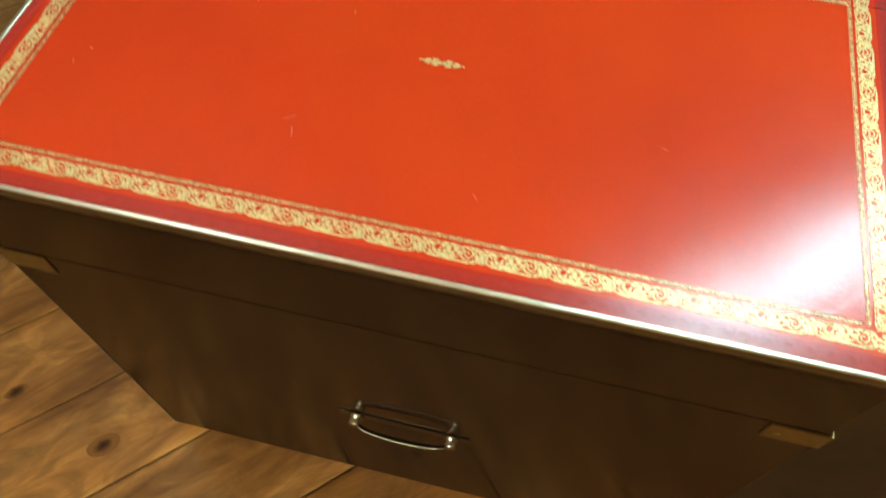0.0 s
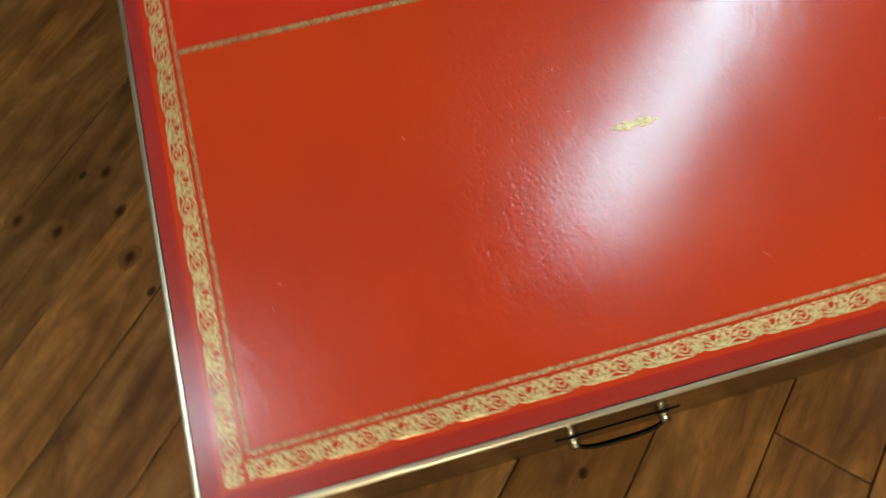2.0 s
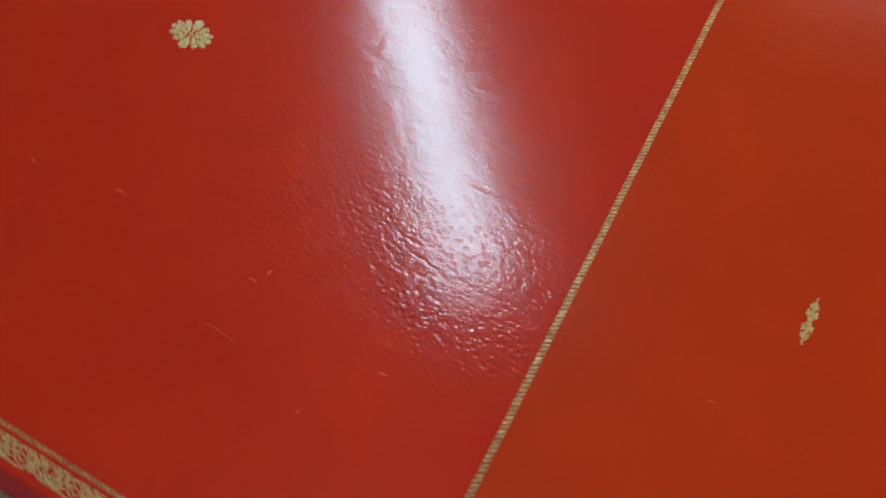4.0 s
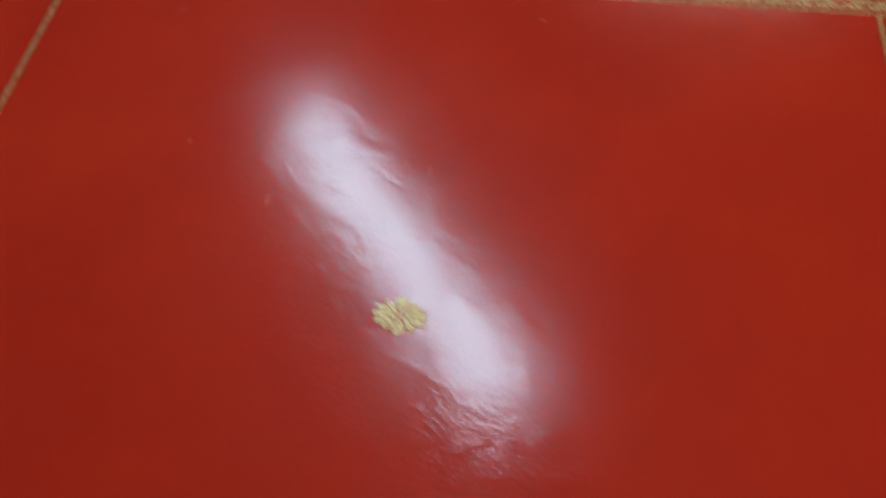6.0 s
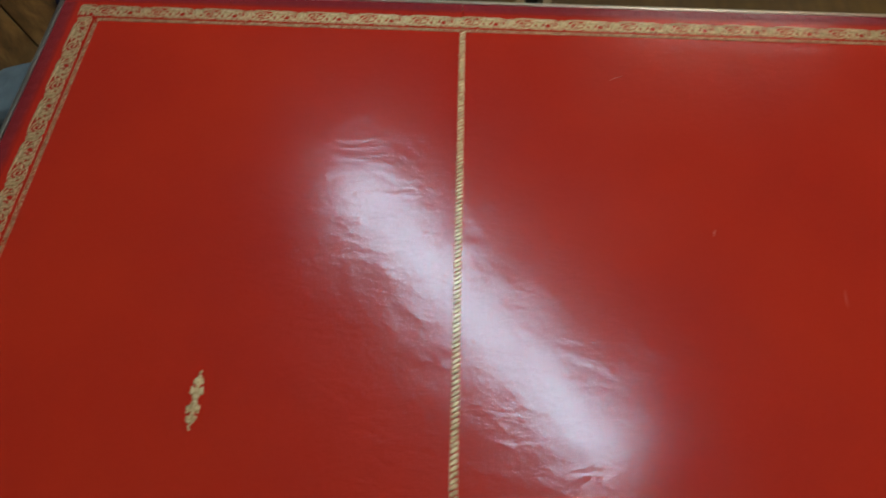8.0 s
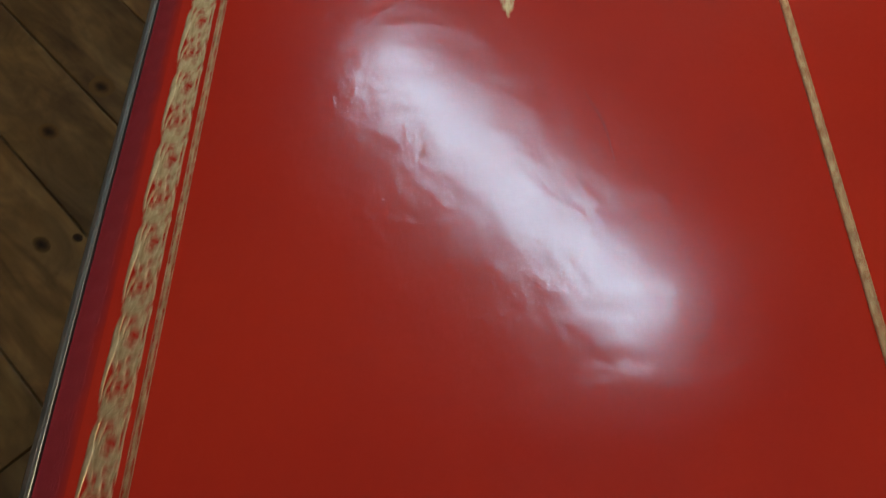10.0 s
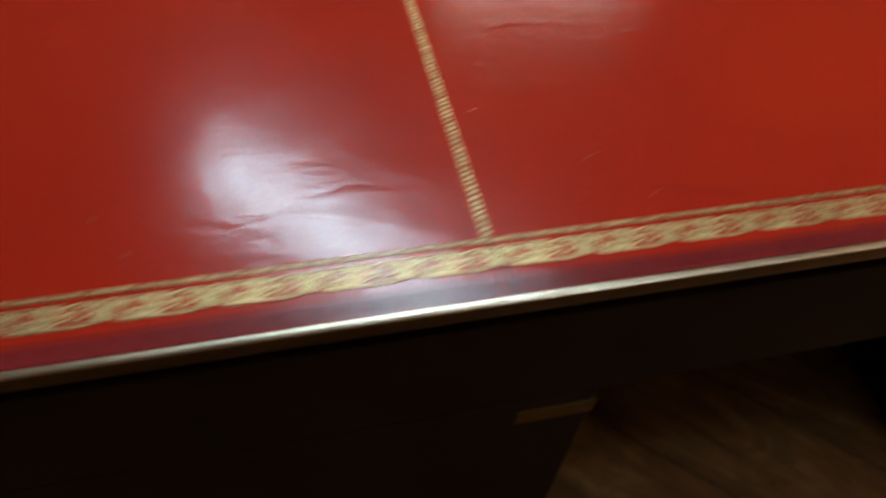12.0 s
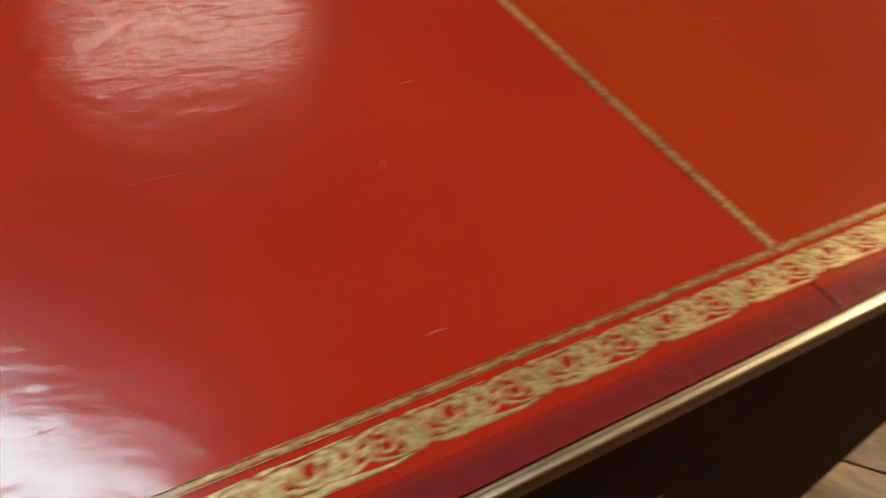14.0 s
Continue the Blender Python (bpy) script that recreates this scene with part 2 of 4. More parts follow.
DULL = plain("dull_mahogany", (0.03, 0.0145, 0.006), 0.7, 14.0, 0.5)
DULL.node_tree.nodes["Principled BSDF"].inputs["Specular IOR Level"].default_value = 0.12
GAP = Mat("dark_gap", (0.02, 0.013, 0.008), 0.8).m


PLASTER = plain("buff_plaster", (0.30, 0.25, 0.195), 0.85)
WARM_WALL = plain("brown_wall", (0.33, 0.21, 0.105), 0.8)
CEILING = plain("white_ceiling", (0.72, 0.68, 0.60), 0.9)
ENAMEL = plain("white_enamel", (0.75, 0.75, 0.72), 0.4)
BLUE = plain("blue_cloth", (0.012, 0.026, 0.10), 0.8, 40.0, 0.5)
GREY = plain("grey_cloth", (0.16, 0.17, 0.16), 0.85, 40.0, 0.4)


def glow(name, colour, power):
    m = Mat(name, (0.9, 0.9, 0.9), 0.4)
    m.b.inputs["Emission Color"].default_value = (*colour, 1)
    m.b.inputs["Emission Strength"].default_value = power
    return m.m


TUBE = glow("tube_glow", (0.68, 0.925, 1.06), 27.0)
TUBE_WARM = glow("warm_tube_glow", (1.0, 0.88, 0.74), 9.5)
# glow of the added fill light that brightens the desk's east end
EAST_FILL = glow("east_tube_glow", (1.0, 0.82, 0.60), 82.0)
GLOBE = glow("globe_glow", (0.78, 0.87, 1.0), 28.0)


# ---- helpers for meshes ----
def part(name, bm, material, parent=None, label="", smooth=False, m=None):
    me = bpy.data.meshes.new(name)
    bmesh.ops.recalc_face_normals(bm, faces=bm.faces)
    bm.to_mesh(me)
    bm.free()
    me.materials.append(material)
    if smooth:
        me.shade_smooth()
    ob = new(name, me)
    ob.parent = parent
    if m is not None:
        ob.matrix_basis = m
    if label:
        tagged(ob, label)
    return ob


def thing(name, label, category, at=(0, 0, 0), group="", kind=""):
    e = new(name)
    e.location = at
    return tagged(e, label, category, group, kind)


def box(x0, x1, y0, y1, z0, z1, bevel=0.0, segments=2):
    bm = bmesh.new()
    bmesh.ops.create_cube(bm, size=1)
    bmesh.ops.scale(bm, vec=(x1 - x0, y1 - y0, z1 - z0), verts=bm.verts)
    bmesh.ops.translate(bm, vec=((x0 + x1) / 2, (y0 + y1) / 2, (z0 + z1) / 2), verts=bm.verts)
    if bevel:
        bmesh.ops.bevel(bm, geom=list(bm.edges), offset=bevel, segments=segments, profile=0.5, affect="EDGES")
    return bm


def tube_mesh(points, radius, sides=10, bm=None):
    """A round bar along points; radius may be a list."""
    bm = bm or bmesh.new()
    pts = [Vector(p) for p in points]
    rads = radius if isinstance(radius, (list, tuple)) else [radius] * len(pts)
    rings = []
    for i, p in enumerate(pts):
        d = (pts[min(i + 1, len(pts) - 1)] - pts[max(i - 1, 0)]).normalized()
        side = d.cross(Vector((0.31, 0.17, 0.93))).normalized()
        up = side.cross(d)
        rings.append([bm.verts.new(p + rads[i] * (math.cos(a) * side + math.sin(a) * up))
                      for a in (2 * math.pi * k / sides for k in range(sides))])
    for a, b in zip(rings, rings[1:]):
        for k in range(sides):
            bm.faces.new((a[k], a[(k + 1) % sides], b[(k + 1) % sides], b[k]))
    bm.faces.new(rings[0][::-1])
    bm.faces.new(rings[-1])
    return bm


def spline(pts, n=4):
    """Catmull-Rom points through pts."""
    out = []
    p = [pts[0], *pts, pts[-1]]
    for i in range(1, len(p) - 2):
        a, b, c, d = (np.array(q, float) for q in p[i - 1:i + 3])
        for k in range(n):
            t = k / n
            out.append(0.5 * (2 * b + (c - a) * t + (2 * a - 5 * b + 4 * c - d) * t * t + (3 * b - a - 3 * c + d) * t ** 3))
    out.append(np.array(pts[-1], float))
    return out


MM = 0.001


def ribbon(bm, pts, widths, top, foot=-0.1, n=4):
    """A low raised stroke in millimetres: narrow on top, wider at its foot."""
    c = spline(pts, n) if len(pts) > 2 else [np.array(q, float) for q in pts]
    last = len(c) - 1
    rows = []
    for i, q in enumerate(c):
        d = c[min(i + 1, last)] - c[max(i - 1, 0)]
        d = d / (np.linalg.norm(d) + 1e-9)
        nrm = np.array((-d[1], d[0]))
        f = i / last * (len(widths) - 1)
        k = min(int(f), len(widths) - 2)
        w = 1.28 * (widths[k] + (widths[k + 1] - widths[k]) * (f - k))
        row = []
        for s, z in ((-0.5, foot), (-0.3, top), (0.3, top), (0.5, foot)):
            x, y = q + nrm * w * s
            row.append(bm.verts.new((x * MM, y * MM, z * MM)))
        rows.append(row)
    for a, b in zip(rows, rows[1:]):
        for k in range(3):
            bm.faces.new((a[k], b[k], b[k + 1], a[k + 1]))
    for r in (rows[0], rows[-1]):
        bm.faces.new(r)


def petal(bm, x, y, rx, ry, turn, top, foot=-0.1, sides=10):
    """A low raised lobe in millimetres."""
    ca, sa = math.cos(radians(turn)), math.sin(radians(turn))
    rings = []
    for s, z in ((1.18, foot), (0.88, top)):
        ring = []
        for k in range(sides):
            a = 2 * math.pi * k / sides
            px, py = rx * s * math.cos(a), ry * s * math.sin(a)
            ring.append(bm.verts.new(((x + px * ca - py * sa) * MM, (y + px * sa + py * ca) * MM, z * MM)))
        rings.append(ring)
    for k in range(sides):
        bm.faces.new((rings[0][k], rings[0][(k + 1) % sides], rings[1][(k + 1) % sides], rings[1][k]))
    bm.faces.new(rings[1])


# ---- the room ----
X0, X1, Y0, Y1, ZC = -3.4, 4.6, -2.6, 3.9, 2.8
floor = thing("floor", "old waxed pine floorboards laid diagonally, knotty and worn", "floor", kind="structure")
part("subfloor", box(X0 - 0.1, X1 + 0.1, Y0 - 0.1, Y1 + 0.1, -0.14, -0.024), GAP, floor)
for name, b in (("wall_west", (X0 - 0.15, X0, Y0, Y1)), ("wall_east", (X1, X1 + 0.15, Y0, Y1)),
                ("wall_south", (X0 - 0.15, X1 + 0.15, Y0 - 0.15, Y0)), ("wall_north", (X0 - 0.15, X1 + 0.15, Y1, Y1 + 0.15))):
    warm = name == "wall_north"
    tagged(part(name, box(*b, -0.1, ZC), WARM_WALL if warm else PLASTER), "plain warm brown wall of the room" if warm else "plain buff plastered wall of the room",
           "wall", kind="structure")
tagged(part("ceiling", box(X0 - 0.15, X1 + 0.15, Y0 - 0.15, Y1 + 0.15, ZC, ZC + 0.1), CEILING),
       "plain white ceiling over the room", "ceiling", kind="structure")


# ---- lamps ----
def panel_lamp(m, glow_mat, label, length=1.52, width=0.215):
    """A ceiling light with a flat glowing diffuser, its length along x."""
    lamp = thing("ceiling_light", label, "ceiling lamp", group="ceiling lights")
    l, w = length / 2, width / 2
    part("tray", box(-l - 0.012, l + 0.012, -w - 0.012, w + 0.012, 0.006, 0.07, 0.004), ENAMEL, lamp, "white enamelled tray")
    for s in (-1, 1):
        part("end_cap", box(s * (l + 0.008) - 0.008, s * (l + 0.008) + 0.008, -w - 0.014, w + 0.014, -0.016, 0.006, 0.003), ENAMEL, lamp)
        part("stem", box(s * l * 0.65 - 0.01, s * l * 0.65 + 0.01, -0.01, 0.01, 0.07, ZC - 2.65), ENAMEL, lamp)
    part("diffuser", box(-l, l, -w, w, -0.012, 0.0055, 0.004), glow_mat, lamp, "glowing opal diffuser")
    lamp.matrix_basis = m
    return lamp


panel_lamp(pose(-0.365, 1.07, 2.65, 0, 0, 131), TUBE, "lit cool white fluorescent ceiling light with opal diffuser")
panel_lamp(pose(0.95, 3.0, 2.65, 0, 0, 0), TUBE_WARM, "lit warm ceiling light with opal diffuser near the wall", 1.12, 0.3)
# unseen fill light, added to warm and brighten the east end
panel_lamp(pose(3.9, -0.4, 2.65, 0, 0, 90), EAST_FILL, "unseen warm fill light added past the desk end", 0.9, 0.5)


def globe_lamp(x, y, z, r):
    lamp = thing("globe_lamp", "small lit white glass globe on a ceiling rose", "ceiling lamp", (x, y, z))
    bm = bmesh.new()
    bmesh.ops.create_uvsphere(bm, u_segments=20, v_segments=12, radius=r)
    part("globe", bm, GLOBE, lamp, "glowing white glass globe", True)
    part("stem", tube_mesh([(0, 0, r - 0.005), (0, 0, ZC - z)], 0.012, 10), ENAMEL, lamp, "", True)
    part("ceiling_rose", tube_mesh([(0, 0, ZC - z - 0.02), (0, 0, ZC - z)], [0.05, 0.06], 16), ENAMEL, lamp, "", True)


globe_lamp(0.42, -0.98, 2.60, 0.115)

# ---- the desk ----
XL, XR, YD, ZT = -0.861, 0.867, 0.431, 0.780
S1, S3 = 0.450, -0.450
IX0, IX1, IY = -0.819, 0.825, 0.389
desk = thing("pedestal_desk", "large dark mahogany desk with red tooled leather top, brass edging", "desk")

part("top_board", box(XL + 0.0015, XR - 0.0015, -YD + 0.0072, YD - 0.0072, 0.7484, 0.7775), WOOD, desk, "dark mahogany board under the leather")
part("frieze", box(XL + 0.001, XR - 0.001, -YD + 0.007, YD - 0.007, 0.6402, 0.748), WOOD, desk, "dark polished frieze below the top")
for sy in (-1, 1):
    part("frieze_front", box(XL + 0.004, XR - 0.004, min(sy * (YD - 0.006), sy * (YD - 0.002)), max(sy * (YD - 0.006), sy * (YD - 0.002)), 0.6385, 0.747, 0.0003), DULL, desk, "dull dark frieze front")


def pedestal(x0, x1):
    p = part("pedestal", box(x0, x1, -YD + 0.006, YD - 0.006, 0.021, 0.6368, 0.0004), WOOD, desk, "dark polished mahogany pedestal")
    # recessed filler, coloured dark to give the joint its shadow line
    part("packing", box(x0 + 0.006, x1 - 0.006, -YD + 0.012, YD - 0.012, 0.630, 0.6402), GAP, p, "dark filler behind the frieze joint, shade put into its colour")
    for sy in (-1, 1):
        part("front_panel", box(x0, x1, min(sy * (YD - 0.0055), sy * (YD - 0.002)), max(sy * (YD - 0.0055), sy * (YD - 0.002)), 0.023, 0.636, 0.0003), DULL, p,
             "dull dark pedestal front")
    part("plinth", box(x0 + 0.016, x1 - 0.016, -0.405, 0.405, 0.0, 0.0212, 0.001), WOOD, p, "low recessed plinth")
    return p


ped_l = pedestal(XL + 0.001, -0.360)
ped_r = pedestal(0.360, XR - 0.001)


def panel(x0, x1, seed, skin=RED):
    """One leather skin with a slightly uneven lie."""
    bm = bmesh.new()
    nx, ny = max(8, int((x1 - x0) / 0.02)), 43
    grid = []
    for i in range(nx + 1):
        col = []
        for j in range(ny + 1):
            x, y = x0 + (x1 - x0) * i / nx, -YD + 2 * YD * j / ny
            z = ZT + 0.00016 * noise.noise(Vector((x * 7, y * 7, seed)))
            col.append(bm.verts.new((x, y, z)))
        grid.append(col)
    for i in range(nx):
        for j in range(ny):
            bm.faces.new((grid[i][j], grid[i + 1][j], grid[i + 1][j + 1], grid[i][j + 1]))
    rim = [c[0] for c in grid] + grid[-1][1:] + [c[-1] for c in grid[::-1]][1:] + grid[0][::-1][1:-1]
    low = [bm.verts.new((v.co.x, v.co.y, ZT - 0.002)) for v in rim]
    for k in range(len(rim)):
        bm.faces.new((rim[k], low[k], low[(k + 1) % len(rim)], rim[(k + 1) % len(rim)]))
    ob = part("leather_panel", bm, skin, desk, "glossy red leather panel with gold tooling")
    ob.data.shade_smooth()
    ob.data.set_sharp_from_angle(angle=radians(40))
    return ob


PANELS = [panel(XL, S3 - 0.0004, 3.0), panel(S3 + 0.0004, S1 - 0.0004, 7.0), panel(S1 + 0.0004, XR, 11.0, RED_EAST)]


def panel_at(x):
    return PANELS[0] if x < S3 else PANELS[2] if x > S1 else PANELS[1]


def blind_strip(a, b, inward, owner):
    """A stained, embossed strip along the rim, from a to b."""
    a, b, inward = Vector(a), Vector(b), Vector(inward)
    bm = bmesh.new()
    uv = bm.loops.layers.uv.new("UVMap")
    n = max(2, int((b - a).length / 0.02))
    length = (b - a).length
    for k in range(n):
        p, q = a.lerp(b, k / n), a.lerp(b, (k + 1) / n)
        w = RIM
        corners = [(p, 0.0), (q, 0.0), (q, w), (p, w)]
        vs = [bm.verts.new((*(c + inward * d), ZT + 0.00035)) for c, d in corners]
        f = bm.faces.new(vs)
        for lp, (c, d) in zip(f.loops, corners):
            lp[uv].uv = ((c - a).length, d)
    bmesh.ops.remove_doubles(bm, verts=bm.verts, dist=1e-5)
    return part("stained_rim", bm, BURGUNDY, owner, "burgundy-stained embossed leather rim")


for sy in (-1, 1):
    for x0, x1, p in ((XL, S3, PANELS[0]), (S3, S1, PANELS[1]), (S1, XR, PANELS[2])):
        blind_strip((x0 + 0.0008, sy * YD), (x1 - 0.0008, sy * YD), (0, -sy), p)
blind_strip((XL, -YD + RIM + 0.0003), (XL, YD - RIM - 0.0003), (1, 0), PANELS[0])
blind_strip((XR, -YD + RIM + 0.0003), (XR, YD - RIM - 0.0003), (-1, 0), PANELS[2])



def blind_tooling(a, b, inward, owner):
    """A row of arches and small scrolls pressed along the rim, 16 mm apart."""
    a, b = Vector((*a, 0)), Vector((*b, 0))
    d = (b - a).normalized()
    length = (b - a).length / MM
    n = max(1, round(length / 16.0))
    step = length / n
    bm = bmesh.new()
    rnd = random.Random(int(length))
    for k in range(n):
        c, f = (k + 0.5) * step, rnd.uniform(0.75, 1.1)
        for r, w in ((7.6, 0.9), (6.3, 0.6), (5.1, 0.7), (3.8, 0.6), (2.6, 0.6)):
            arc = [(c + r * math.cos(radians(t)), 1.0 + r * 1.25 * math.sin(radians(t))) for t in (4, 48, 90, 132, 176)]
            ribbon(bm, arc, [w * 0.5, w, w * 0.5], 0.19 * f, -0.05, n=2)
        for q in (5.6, 7.6, 9.6):
            ribbon(bm, [(c + step / 2 - 0.16 * (q + 3), q - 1.0), (c + step / 2, q + 0.9), (c + step / 2 + 0.16 * (q + 3), q - 1.0)], [0.4, 0.7, 0.4], 0.18 * f, -0.05, n=2)
        ribbon(bm, [(c + step / 2, 1.2), (c + step / 2 + 0.5, 5.0), (c + step / 2, 9.0)], [0.5, 1.0, 0.4], 0.18 * f, -0.05, n=2)
    side = 1 if d.x * inward[1] - d.y * inward[0] > 0 else -1
    if side < 0:
        for v in bm.verts:
            v.co.x, v.co.y = length * MM - v.co.x, v.co.y
        a, d = b, -d
    uv = bm.loops.layers.uv.new("UVMap")
    for fc in bm.faces:
        for lp in fc.loops:
            lp[uv].uv = (lp.vert.co.x, lp.vert.co.y)
    ob = part("blind_tooling", bm, BURGUNDY, owner, "row of small arches pressed into the leather")
    ob.matrix_basis = pose(a.x, a.y, ZT + 0.00035, 0, 0, math.degrees(math.atan2(d.y, d.x)))
    tagged(ob, kind="stuff")


# brass edging
EW, EH = 0.0056, 0.0125
EDGE = [(0.0, ZT - 0.0022), (0.0010, ZT - 0.0022), (0.0011, ZT + 0.0006), (0.0014, ZT + 0.0009), (0.0024, ZT + 0.0009), (0.0027, ZT + 0.0004), (0.0030, ZT + 0.0009),
        (0.0047, ZT + 0.0009), (0.0053, ZT + 0.0005), (EW, ZT - 0.0003), (EW, ZT - EH + 0.001), (EW - 0.0006, ZT - EH), (0.0, ZT - EH)]


def edge_slot(k):
    """Material of a profile face: grime in the groove, bright top, side with painted shade."""
    return 2 if k == 0 else 1 if k >= 9 else 0


def edge_rail(a, b, out, top=BRASS_EDGE):
    """A brass angle along the rim: rounded on top, a flat side."""
    a, b, out = Vector(a), Vector(b), Vector(out)
    prof = EDGE
    bm = bmesh.new()
    rows = []
    n = 60
    for k in range(n + 1):
        c = a.lerp(b, k / n)
        wob = 0.00008 * noise.noise(Vector((c.x * 6, c.y * 6, 2.0)))
        rows.append([bm.verts.new((*(c + out * (d + wob)), z)) for d, z in prof])
    for r, s in zip(rows, rows[1:]):
        for k in range(len(prof)):
            j = (k + 1) % len(prof)
            bm.faces.new((r[k], s[k], s[j], r[j])).material_index = edge_slot(k)
    bm.faces.new(rows[0])
    bm.faces.new(rows[-1])
    ob = part("brass_edge", bm, top, desk, "worn polished brass edging strip" if top is BRASS_EDGE else "grey brass edging strip")
    ob.data.materials.append(BRASS_SIDE_SHADED)
    ob.data.materials.append(GRIME)
    ob.data.shade_smooth()
    ob.data.set_sharp_from_angle(angle=radians(35))
    return ob


edge_rail((XL + 0.012, -YD), (XR - 0.012, -YD), (0, -1))
edge_rail((XL + 0.012, YD), (XR - 0.012, YD), (0, 1))
edge_rail((XL, -YD + 0.012), (XL, YD - 0.012), (-1, 0), BRASS_GREY)
edge_rail((XR, -YD + 0.012), (XR, YD - 0.012), (1, 0))


def brass_corner(cx, cy, sx, sy, top=BRASS_EDGE):
    """A rounded brass corner joining two edging strips."""
    prof = EDGE
    path = [((-0.012, 0.0), (0, 1))] + [((0, 0), (math.sin(a), math.cos(a))) for a in np.linspace(0, math.pi / 2, 7)] + [((0.0, -0.012), (1, 0))]
    bm = bmesh.new()
    rows = []
    for (px, py), (ox, oy) in path:
        rows.append([bm.verts.new((cx + sx * (px + ox * d), cy + sy * (py + oy * d), z)) for d, z in prof])
    for r, s in zip(rows, rows[1:]):
        for k in range(len(prof)):
            j = (k + 1) % len(prof)
            bm.faces.new((r[k], s[k], s[j], r[j])).material_index = edge_slot(k)
    bmesh.ops.remove_doubles(bm, verts=bm.verts, dist=1e-6)
    ob = part("brass_corner", bm, top, desk, "mitred brass corner piece" if top is BRASS_EDGE else "grey brass corner piece")
    ob.data.materials.append(BRASS_SIDE_SHADED)
    ob.data.materials.append(GRIME)
    ob.data.shade_smooth()
    ob.data.set_sharp_from_angle(angle=radians(35))


for cx, sx in ((XL, -1), (XR, 1)):
    for cy, sy in ((-YD, -1), (YD, 1)):
        brass_corner(cx, cy, sx, sy, BRASS_GREY if sx < 0 else BRASS_EDGE)


# gold tooling
def spiral(cx, cy, r0, r1, a0, a1, n=14):
    return [(cx + (r0 + (r1 - r0) * k / n) * math.cos(radians(a0 + (a1 - a0) * k / n)),
             cy + (r0 + (r1 - r0) * k / n) * math.sin(radians(a0 + (a1 - a0) * k / n))) for k in range(n + 1)]


for sy in (-1, 1):
    for x0, x1, p in ((XL, S3, PANELS[0]), (S3, S1, PANELS[1]), (S1, XR, PANELS[2])):
        blind_tooling((x0 + 0.004, sy * YD), (x1 - 0.004, sy * YD), (0, -sy), p)
blind_tooling((XL, -YD + RIM + 0.002), (XL, YD - RIM - 0.002), (1, 0), PANELS[0])
blind_tooling((XR, -YD + RIM + 0.002), (XR, YD - RIM - 0.002), (-1, 0), PANELS[2])


